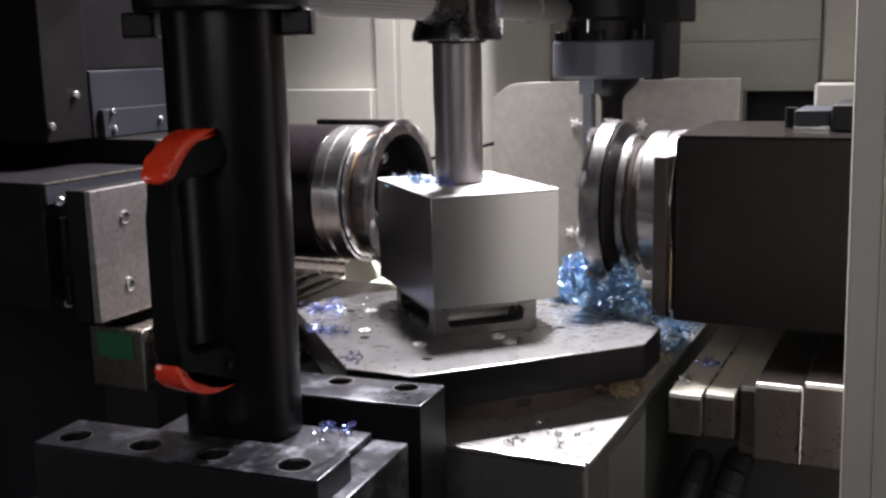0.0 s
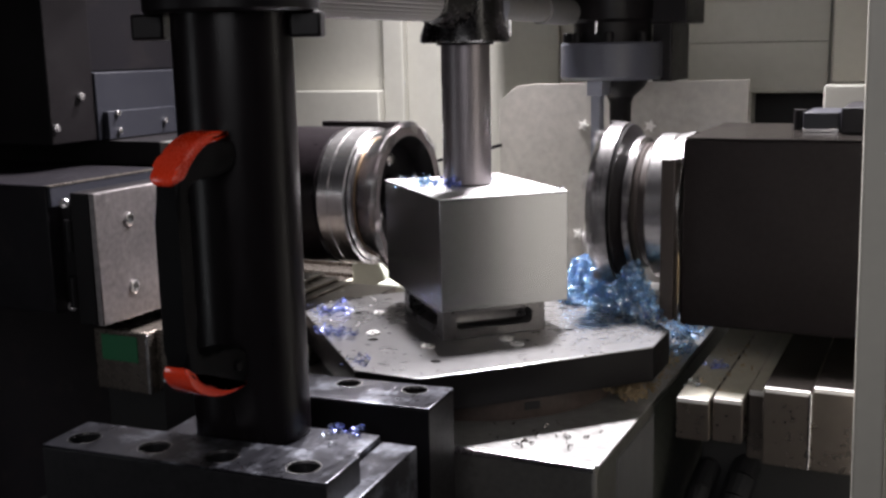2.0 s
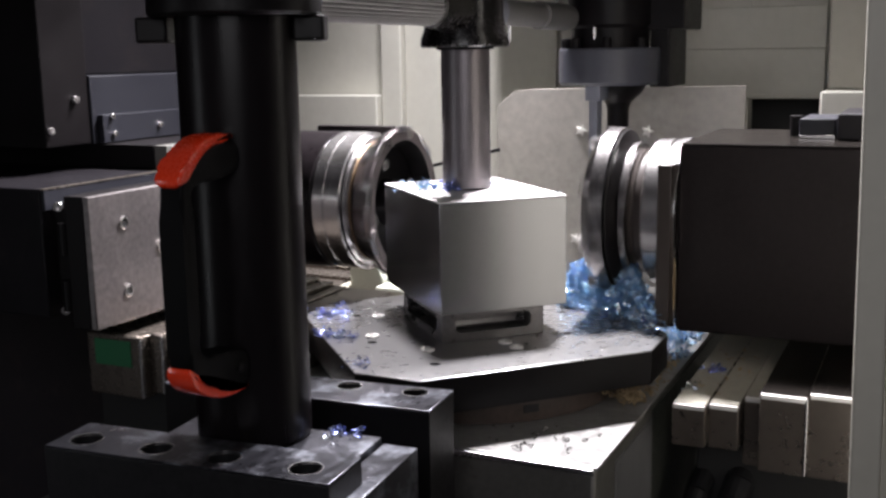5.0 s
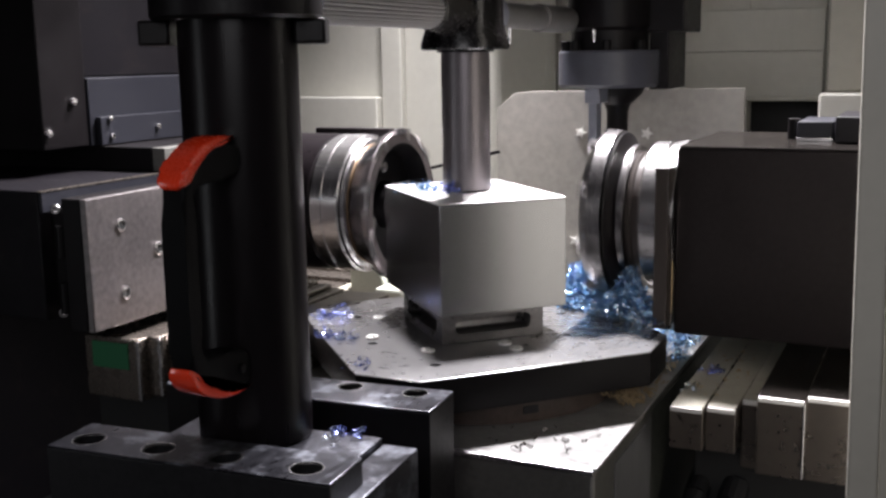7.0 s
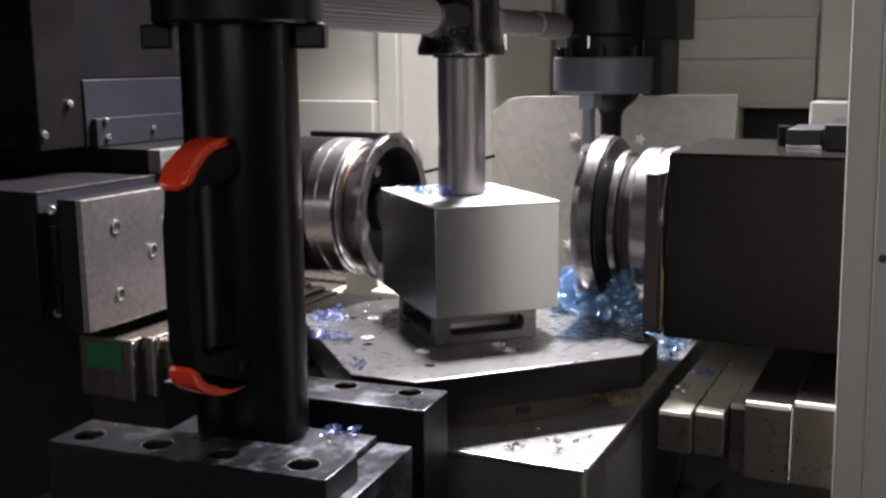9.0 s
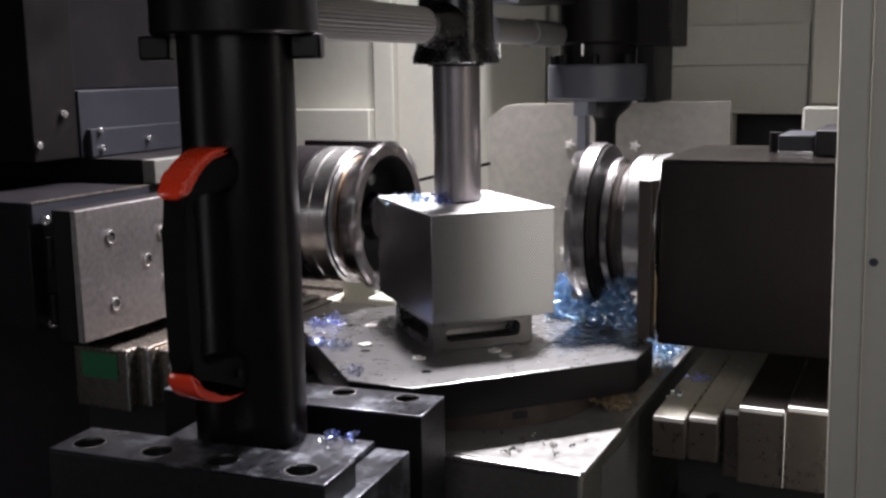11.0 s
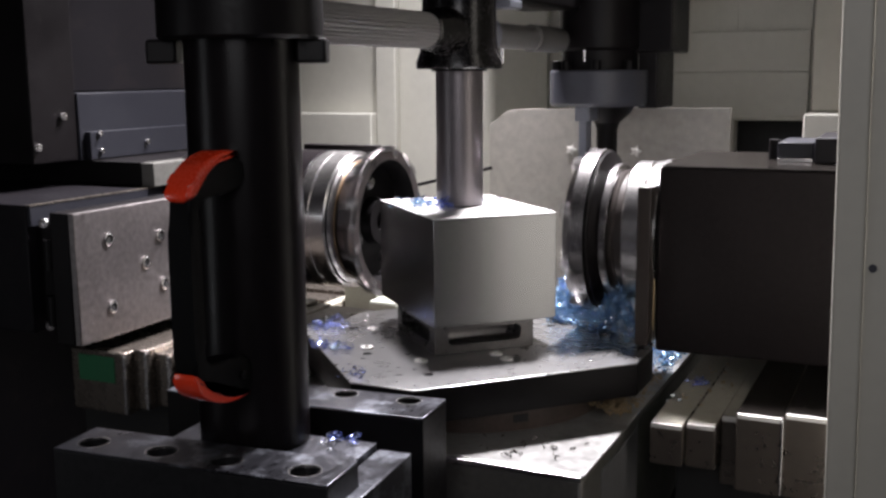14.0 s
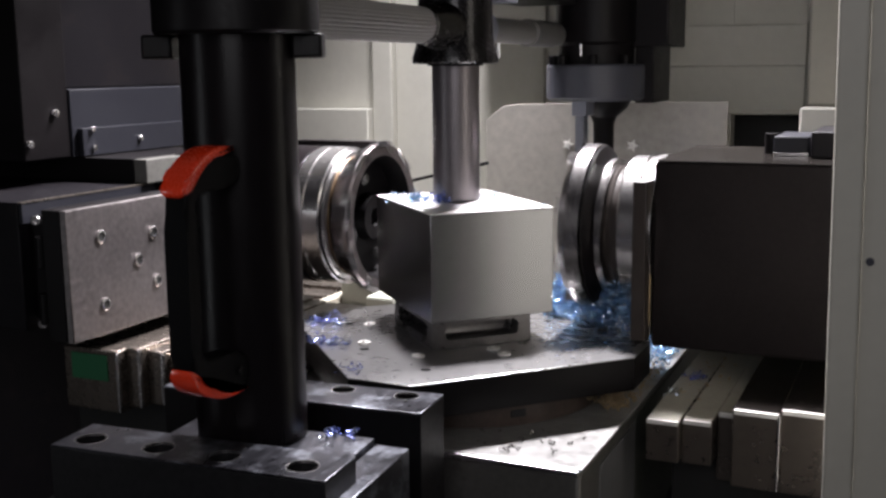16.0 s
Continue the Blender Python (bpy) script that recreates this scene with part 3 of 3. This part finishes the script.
# three unseen blocks added to keep lamp light off the rear wall
part("upper_blocker", box(0.055, 0.13, 0.47, 0.556, 0.4315, 1.198, 0.002), BLACK, rear, "unseen black block added to shade the wall")
part("rear_blocker", box(-0.10, 0.02, 0.4515, 0.556, 0.340, 0.90, 0.002), BLACK, rear, "unseen black block added behind the housing for shade")
part("wall_blocker", box(-0.236, -0.1003, 0.50, 0.5558, 0.368, 1.10, 0.002), BLACK, rear, "unseen upright block added to shade the rear wall")
part("side_block", box(0.066, 0.089, 0.36, 0.45, 0.206, 0.43, 0.002), BLACK, rear)
part("top_block", box(0.03, 0.107, 0.355, 0.45, 0.273, 0.43, 0.002), BLACK, rear)
b = rod((-0.26, 0.30, 0.095), (-0.10, 0.30, 0.134), 0.0022, 10)
rod((-0.2595, 0.30, 0.0955), (-0.268, 0.31, -0.0085), 0.0022, 10, b)
solo("coolant_hose", b, BLACK, "thin black coolant hose behind the clamp rod", "hose")


# ---- milling heads ----
ZS, YS = 0.0912, 0.10      # spindle axis of the head with the plate
ZR = 0.0948             # spindle axis of the other head


def face_mill(parent, sign, xface, base_):
    """A face mill whose cutting face looks along sign * x; it turns about the spindle axis."""
    prof = [(-0.030, 0.050), (-0.030, 0.0635), (-0.026, 0.0655), (-0.020, 0.0690), (-0.013, 0.0760), (-0.006, 0.0805), (-0.002, 0.0808),
            (0.0, 0.0790), (0.0, 0.0670)] if sign > 0 else [
            (-0.0225, 0.052), (-0.0228, 0.0765), (-0.0215, 0.0800), (-0.0085, 0.0808), (-0.0015, 0.0755), (0.0, 0.0735), (0.0, 0.062), (-0.008, 0.058), (-0.008, 0.0)]
    b = lathe([(u * sign, r) for u, r in prof], (0, 0, 0), "x", 72, closed=sign < 0)
    body = new("face_mill", finish(b, CUTTER if sign > 0 else RIM, "face_mill"))
    body.parent = parent
    body["label"] = "steel face mill with insert pockets"
    n = 9
    for k in range(n):
        a = 360.0 / n * k
        spin = pose(0, 0, 0, a, 0, 0)
        if sign > 0:
            w = box(-0.0125, 0.0125, -0.0120, 0.0120, -0.0060, 0.0012, 0.0008, None, 1, spin @ pose(-0.0120, 0, 0.0765, 0, -24, 0))
            part("wedge", w, RIM, body, "", True)
        i_ = box(-0.009 if sign > 0 else -0.0015, 0.0016 if sign > 0 else 0.0085, 0.0125, 0.0185, 0.068, 0.0812 if sign > 0 else 0.0800, 0.0006, None, 1, spin)
        part("insert", i_, RIM, body, "", True)
    if sign < 0:
        hub = lathe([(0.0229, 0.040), (0.0235, 0.0790), (0.0255, 0.0780), (0.0315, 0.064), (0.0318, 0.046)], (0, 0, 0), "x", 64)
        part("hub", hub, BLACK, body, "blackened hub", True)
        part("hub_ring", lathe([(0.0319, 0.046), (0.0322, 0.0650), (0.0332, 0.0665), (0.0385, 0.0665), (0.0395, 0.065), (0.0398, 0.046)], (0, 0, 0), "x", 64), RIM, body, "turned steel ring", True)
        part("spacer", lathe([(0.0399, 0.0595), (0.044, 0.061), (0.046, 0.059), (0.0530, 0.060)], (0, 0, 0), "x", 64), LIP, body, "brown oily spacer", True)
    if sign > 0:
        # recess coloured near black, mill body around it lighter
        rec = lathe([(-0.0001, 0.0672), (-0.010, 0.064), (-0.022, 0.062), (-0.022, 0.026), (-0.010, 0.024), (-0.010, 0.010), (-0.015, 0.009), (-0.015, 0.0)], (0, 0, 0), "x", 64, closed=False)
        part("recess", rec, DARK_STEEL, body, "near-black turned face recess", True)
        for k in range(4):
            a = math.radians(90 * k + 20)
            hb_ = lathe([(0, 0.006), (0.006, 0.006), (0.007, 0.005), (0.007, 0.003), (0.003, 0.0028), (0.003, 0)], seg=14)
            bmesh.ops.transform(hb_, matrix=Matrix.Translation((-0.0195, 0.045 * math.cos(a), 0.045 * math.sin(a))) @ AXES["x"], verts=hb_.verts)
            part("screw", hb_, BRIGHT, body, "", True)
    rel = Vector((xface, YS, ZS if sign > 0 else ZR)) - Vector(base_)
    body.location = rel
    return body, rel


LB, RB = (-0.40, 0.0, 0.0), (0.25, 0.13, -0.008)
left = thing("milling_head", LB, "dark milling head with a bare steel front plate", "milling head", group="milling heads")
# spindle nose
part("quill", lathe([(-0.386, 0.0755), (-0.2155, 0.0755), (-0.2130, 0.072)], (0, YS, ZS), "x", 64), OXIDE, left, "dark round quill")
b = lathe([(-0.2130, 0.068), (-0.2128, 0.0735), (-0.2110, 0.0752), (-0.1985, 0.0752), (-0.1980, 0.0746), (-0.1970, 0.0746), (-0.1965, 0.0752), (-0.1795, 0.0752), (-0.1780, 0.0735)], (0, YS, ZS), "x", 72)
part("spindle_nose", b, BRIGHT, left, "bright turned spindle nose ring")
part("groove", lathe([(-0.1781, 0.0695), (-0.1766, 0.0695)], (0, YS, ZS), "x", 64), BLACK, left)
part("bevel_ring", lathe([(-0.1767, 0.0718), (-0.1760, 0.0722), (-0.1735, 0.0700), (-0.1722, 0.0668)], (0, YS, ZS), "x", 64), BRIGHT, left, "bright bevelled ring")
part("seal_ring", lathe([(-0.1723, 0.0660), (-0.1705, 0.0652)], (0, YS, ZS), "x", 64), BRASS, left, "oily bronze seal ring")
# the plate's unlit flank is put into the colour, as a black slab
part("shaded_plate_side", box(-0.325, -0.3035, -0.2065, -0.03, 0.0075, 0.129, 0.0012), BLACK, left, "plate flank coloured black as its unlit side")
part("front_plate", box(-0.3033, -0.296, -0.2065, -0.03, 0.0075, 0.129, 0.0012), MILLED, left, "bare milled steel plate with socket screws")
for y, z in ((-0.1641, 0.1003), (-0.0916, 0.0937), (-0.1145, 0.0702), (-0.0884, 0.0452), (-0.1634, 0.0363)):
    b = lathe([(0.0, 0.0062), (0.0014, 0.0062), (0.0019, 0.0053), (0.0019, 0.0038), (0.0006, 0.0035), (0.0006, 0)], (-0.2959, y, z), "x", 18)
    sc_ = part("cap_screw", b, BRIGHT, left, "socket-head screw")
    # black hexagon disc paints the shade inside the screw's recess
    part("socket", lathe([(0.0007, 0.0036), (0.0011, 0.0036)], (-0.2959, y, z), "x", 6), PIT, sc_)
part("body", box(-0.70, -0.387, -0.173, 0.20, 0.003, 0.129, 0.002), SLATE, left, "dark painted head casting")
part("edge_strip", box(-0.3865, -0.382, -0.173, 0.02, 0.108, 0.1275, 0.001), COVERPAINT, left, "blue-grey edge strip")
part("edge_bead", box(-0.3868, -0.3815, -0.1735, 0.02, 0.1277, 0.1292, 0.0004), COVER, left, "worn bright bead")
part("slide", box(-0.3865, -0.3225, -0.16, 0.18, 0.015, 0.115, 0.001), BLACK, left)
for y, z in ((-0.166, 0.112), (-0.166, 0.012)):
    cap_screw((-0.372, y, z), (0.6, -0.8, 0), 0.0048, left)
    part("roller", lathe([(0, 0.006), (0.03, 0.006)], (-0.365, -0.168, z - 0.045 if z > 0.05 else z), "z", 16), DARK_STEEL, left)
part("top_guard", box(-0.30, -0.20, 0.186, 0.20, 0.150, 0.1665, 0.001), BOXPAINT, left, "dark brown guard strip")
part("ram", box(-0.70, -0.394, 0.0, 0.16, 0.1295, 0.156, 0.001), BLACK, left, "black ram cover")
part("ram_end", box(-0.3938, -0.3765, 0.001, 0.16, 0.1295, 0.1555, 0.001), BEDCOLOUR, left, "grey ram end block")
part("cover", box(-0.75, -0.47, -0.008, 0.24, 0.1565, 0.231, 0.0015), COVERPAINT, left, "blue-grey sheet-metal cover")
part("cover_flange", box(-0.4698, -0.462, 0.0, 0.24, 0.157, 0.188, 0.001), COVERPAINT, left)
part("upper_cover", box(-0.80, -0.51, 0.02, 0.30, 0.2312, 0.44, 0.002), SLATE, left, "dark painted upper cover")
part("side_cover", box(-0.75, -0.4725, -0.075, -0.0085, 0.157, 0.40, 0.0015), BLACK, left, "black sheet-metal side cover")
for p in ((-0.4715, -0.031, 0.2061), (-0.4715, -0.07, 0.1747)):
    cap_screw(p, (1, 0, 0), 0.0042, left)
for p in ((-0.4615, 0.0137, 0.186), (-0.4615, 0.0937, 0.172), (-0.4615, 0.0155, 0.166)):
    cap_screw(p, (1, 0, 0), 0.0032, left)
mill_l, rel_l = face_mill(left, 1, -0.1400, LB)

right = thing("milling_head", RB, "dark brown-grey milling head with a face mill", "milling head", group="milling heads")
b = lathe([(0.1350, 0.060), (0.1355, 0.068), (0.1375, 0.070), (0.152, 0.070), (0.1535, 0.069), (0.155, 0.070), (0.1665, 0.072), (0.1685, 0.072)], (0, YS, ZR), "x", 72)
part("spindle_nose", b, BRIGHT, right, "bright turned spindle nose ring")
part("body", box(0.1685, 0.62, 0.041, 0.235, -0.008, 0.1645, 0.004, None, 3), BOXPAINT, right, "dark painted head casting")
# slab coloured near black so the head's top looks shaded
part("shaded_top", box(0.1695, 0.62, 0.0425, 0.235, 0.1647, 0.1657, 0.0004), SHADE_TOP, right, "thin slab colouring the head's top as shaded")
part("front_lip", box(0.1545, 0.1675, 0.020, 0.052, 0.0008, 0.1480, 0.0015), LIP, right, "dark brown guard lip")
part("lip_strip", box(0.1612, 0.1682, 0.036, 0.0405, 0.012, 0.118, 0.0008), RUST, right, "rust-brown strip")
part("edge_strip", box(0.1640, 0.1682, 0.0385, 0.0405, -0.004, 0.030, 0.0005), BRIGHT, right, "bright worn steel edge")
part("bracket", box(0.262, 0.294, 0.12, 0.20, 0.1658, 0.184, 0.0015), COVERPAINT, right, "grey steel bracket")
part("bracket_edge", box(0.262, 0.294, 0.1175, 0.1198, 0.166, 0.1695, 0.0005), BRIGHT, right, "bright bracket edge")
part("motor_box", box(0.297, 0.45, 0.10, 0.20, 0.1658, 0.190, 0.002), SLATE, right, "dark motor box")
part("cable_gland", lathe([(0, 0.006), (0.02, 0.006)], (0.256, 0.15, 0.165), "z", 16), BLACK, right)
mill_r, rel_r = face_mill(right, -1, 0.0815, RB)

# ---- telescopic way covers ----
GB = (0.25, 0.05, -0.1)
guard = thing("way_cover", GB, "grey steel telescopic way cover with chips", "way cover", group="telescopic way covers")
for x0, x1, y0, ztop, zbot in ((0.191, 0.219, -0.063, -0.043, -0.079), (0.2195, 0.2445, -0.054, -0.043, -0.081), (0.245, 0.2615, -0.033, -0.040, -0.10),
                               (0.262, 0.299, -0.064, -0.026, -0.0915), (0.2995, 0.36, -0.058, -0.0235, -0.0935)):
    part("section", box(x0, x1, y0, 0.26, zbot, ztop, 0.0016), COVER, guard)
    # lit and shaded tops put into colour: black under the head, beige beside
    if ztop > -0.039:
        part("top_overlay", box(x0 + 0.0004, x1 - 0.0004, y0 + 0.0025, 0.258, ztop + 0.0002, ztop + 0.0012, 0.0004), SHADE_TOP, guard, "top coloured near black as shaded by the head")
    else:
        part("top_overlay", box(x0 + 0.0008, x1 - 0.0008, y0 + 0.003, 0.258, ztop + 0.0002, ztop + 0.0010, 0.0004), BEIGE, guard, "dusty beige top coloured pale as lit")
    part("edge", box(x0 + 0.001, x1 - 0.001, y0 - 0.0012, y0 + 0.002, ztop - 0.0036, ztop + 0.0006, 0.0006), BOLT, guard, "bright worn front edge")
part("edge", box(0.2972, 0.2996, -0.0655, -0.060, -0.0905, -0.027, 0.0006), BRIGHT, guard, "bright worn upright edge")
part("bolt", lathe([(-0.0262, 0.004), (-0.0235, 0.004), (-0.0235, 0.0022), (-0.025, 0.002), (-0.025, 0)], (0.303, 0.055, 0.0), "z", 6), BRIGHT, guard, "bright hexagon bolt")
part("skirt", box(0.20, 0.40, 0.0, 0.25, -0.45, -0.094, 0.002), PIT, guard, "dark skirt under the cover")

for (px_, py_, pz_), (qx_, qy_, qz_), hr in (((0.193, -0.05, -0.20), (0.222, 0.12, -0.098), 0.011), ((0.226, -0.03, -0.20), (0.250, 0.08, -0.104), 0.013)):
    p, q = Vector((px_, py_, pz_)), Vector((qx_, qy_, qz_))
    b = bmesh.new()
    last = None
    for k in range(9):
        t = k / 8
        c = p.lerp(q, t) + Vector((0, 0, 0.022 * math.sin(math.pi * t)))
        if last is not None:
            rod(last, c, hr, 16, b)
        last = c
    rod(p + Vector((0, 0, -0.30)), p, hr, 16, b)
    solo("machine_hose", b, HOSE, "black rubber hose under the way cover", "hose", group="hoses under the way cover")

GL = (-0.27, 0.0, -0.1)
guard_l = thing("way_cover", GL, "grey steel telescopic way cover with a green label", "way cover", group="telescopic way covers")
for x0, x1, y0, ztop, zbot in ((-0.345, -0.279, -0.170, -0.006, -0.066), (-0.2785, -0.262, -0.160, -0.004, -0.062), (-0.2615, -0.2435, -0.150, -0.008, -0.060), (-0.243, -0.227, -0.142, -0.012, -0.055), (-0.2265, -0.17, -0.134, -0.014, -0.055)):
    part("section", box(x0, x1, y0, 0.12, zbot, ztop, 0.0016), COVER, guard_l)
    part("edge", box(x1 - 0.003, x1 + 0.0004, y0 - 0.0012, y0 + 0.003, zbot + 0.001, ztop - 0.002, 0.0006), BRIGHT, guard_l, "bright worn upright edge")
part("label", box(-0.335, -0.292, -0.1712, -0.1702, -0.036, -0.011, 0.0002), GREEN, guard_l, "green sticker")
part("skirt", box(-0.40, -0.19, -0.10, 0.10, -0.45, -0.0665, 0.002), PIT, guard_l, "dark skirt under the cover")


# ---- swarf ----
def curl(bm, at_, rnd, big=1.0):
    """One short curled ribbon of metal."""
    r = rnd.uniform(0.0012, 0.0025) * big
    w = rnd.uniform(0.0012, 0.0024) * big
    turns = rnd.uniform(0.7, 1.6)
    n = 9
    m = Matrix.Translation(at_) @ Euler((rnd.uniform(0, 6.3), rnd.uniform(0, 6.3), rnd.uniform(0, 6.3))).to_matrix().to_4x4()
    prev = None
    for k in range(n + 1):
        a = turns * 2 * math.pi * k / n
        rr_ = r * (1 + 0.25 * k / n)
        p = bm.verts.new(m @ Vector((rr_ * math.cos(a), rr_ * math.sin(a), 0.0006 * k * big)))
        q = bm.verts.new(m @ Vector((rr_ * 0.93 * math.cos(a), rr_ * 0.93 * math.sin(a), 0.0006 * k * big + w)))
        if prev:
            bm.faces.new((prev[0], p, q, prev[1]))
        prev = (p, q)


def swarf(name, count, place, label, seed, mat_=CHIP, big=1.0):
    rnd = random.Random(seed)
    bm = bmesh.new()
    for _ in range(count):
        curl(bm, place(rnd), rnd, big)
    return solo(name, bm, mat_, label, "metal chips", kind="stuff")


def heap_right(rnd):
    """Chips swept against the workpiece and under the face mill."""
    while True:
        x, y = rnd.uniform(0.045, 0.168), rnd.uniform(0.035, 0.16)
        tall = 0.036 * math.exp(-((x - 0.060) / 0.020) ** 2 - ((y - 0.112) / 0.026) ** 2)
        tall += 0.038 * math.exp(-((x - 0.131) / 0.022) ** 2 - ((y - 0.066) / 0.024) ** 2)
        tall += 0.016 * math.exp(-((x + 0.9 * y - 0.178) / 0.020) ** 2)
        front_ = 0.082 - (x - 0.058) * 0.46
        if x + 0.95 * y < 0.205 and y > front_ + rnd.gauss(0, 0.003) and x + y > 0.120 and rnd.random() < tall / 0.03:
            return (x, y, 0.0012 + rnd.random() ** 0.8 * tall)


def spread(cx_, cy_, cz_, sx_, sy_, sz_):
    return lambda r: (r.gauss(cx_, sx_), r.gauss(cy_, sy_), cz_ + abs(r.gauss(0, sz_)))


swarf("swarf_heap", 2700, heap_right, "heap of blue curled steel chips on the table", 3, CHIP, 0.66)
swarf("swarf_heap", 800, heap_right, "bright silver chips among the blue heap", 23, SILVER, 0.60)
swarf("swarf_heap", 200, heap_right, "violet blue chips among the heap", 24, VIOLET, 0.66)
swarf("swarf_heap", 420, lambda r: (r.uniform(0.128, 0.166), r.gauss(0.17, 0.04), -0.0508 + abs(r.gauss(0, 0.010))), "blue steel chips on the bed ledge", 4, CHIP, 0.7)
swarf("swarf_heap", 60, spread(-0.145, -0.030, 0.0012, 0.010, 0.008, 0.004), "small heap of violet blue curled chips", 5, VIOLET, 0.7)
swarf("swarf_heap", 22, spread(-0.145, -0.030, 0.0012, 0.012, 0.010, 0.004), "few bright chips on the small heap", 25, SILVER, 0.55)
swarf("swarf_heap", 48, spread(-0.100, -0.096, 0.0012, 0.012, 0.006, 0.002), "small heap of violet blue curled chips", 6, VIOLET, 0.7)
swarf("swarf_heap", 14, spread(-0.100, -0.098, 0.0012, 0.014, 0.006, 0.002), "few bright chips on the small heap", 26, SILVER, 0.55)
swarf("swarf_heap", 16, spread(-0.033, -0.165, 0.0010, 0.006, 0.004, 0.001), "few violet blue chips near the table edge", 7, VIOLET, 0.7)
swarf("swarf_heap", 64, spread(-0.050, -0.006, 0.1252, 0.008, 0.008, 0.004), "blue chips on top of the workpiece", 8, CHIP, 0.7)
swarf("swarf_heap", 34, spread(-0.026, -0.009, 0.1252, 0.007, 0.003, 0.004), "blue chips against the clamp rod", 27, VIOLET, 0.7)
swarf("swarf_heap", 14, spread(0.004, 0.047, 0.1252, 0.004, 0.003, 0.001), "blue chips behind the clamp rod", 9, CHIP, 0.7)
swarf("swarf_heap", 6, spread(0.0765, -0.0040, 0.1250, 0.002, 0.002, 0.0005), "few chips at the workpiece corner", 28, SILVER, 0.6)
swarf("swarf_heap", 26, spread(0.207, 0.062, -0.0412, 0.004, 0.008, 0.001), "dark blue chips on the way cover", 10, VIOLET, 0.8)
swarf("swarf_heap", 16, spread(0.199, 0.010, -0.0412, 0.004, 0.007, 0.0008), "pale chips on the way cover", 29, SILVER, 0.6)
swarf("swarf_heap", 24, lambda r: (r.uniform(0.195, 0.24), r.uniform(-0.03, 0.15), -0.0412), "scattered oily chips on the way cover", 30, RUST, 0.6)
swarf("swarf_heap", 14, lambda r: (r.uniform(0.06, 0.155), r.uniform(-0.170, -0.10), -0.0508), "loose chips on the bed block", 11, BRIGHT, 0.8)
swarf("swarf_heap", 10, lambda r: (r.uniform(0.10, 0.15), r.uniform(-0.165, -0.13), -0.0508), "oily chips on the bed block", 31, LIP, 0.9)
swarf("swarf_heap", 28, lambda r: (r.uniform(-0.14, 0.15), r.uniform(-0.09, 0.03), 0.0012), "loose chips scattered on the table", 12, BRIGHT, 0.7)
swarf("swarf_heap", 30, spread(0.028, -0.312, 0.0013, 0.010, 0.006, 0.001), "blue chips on the base plate", 13, VIOLET, 0.7)
swarf("swarf_heap", 10, spread(0.030, -0.318, 0.0013, 0.008, 0.006, 0.001), "bright chips on the base plate", 32, SILVER, 0.7)
swarf("swarf_clump", 170, spread(0.150, -0.020, -0.0505, 0.007, 0.010, 0.010), "clump of rusty wet chips", 14, RUST, 0.9)
swarf("swarf_clump", 60, lambda r: (r.uniform(0.145, 0.165), r.uniform(0.0, 0.12), -0.0505 + abs(r.gauss(0, 0.002))), "rusty chips along the bed ledge", 15, RUST, 0.7)


def motions():
    steps = [i * 0.5 for i in range(33)]
    for ob, at_ in ((left, LB), (right, RB), (guard, GB), (guard_l, GL)):
        walk(ob, [(t, pose(at_[0], at_[1] + (14.0 - t) * FEED, at_[2])) for t in steps])
    fine = [i / 30.0 for i in range(481)]
    walk(mill_l, [(t, pose(*rel_l, (SPIN * t) % 360.0, 0, 0)) for t in fine])
    walk(mill_r, [(t, pose(*rel_r, (-SPIN * t) % 360.0, 0, 0)) for t in fine])


motions()
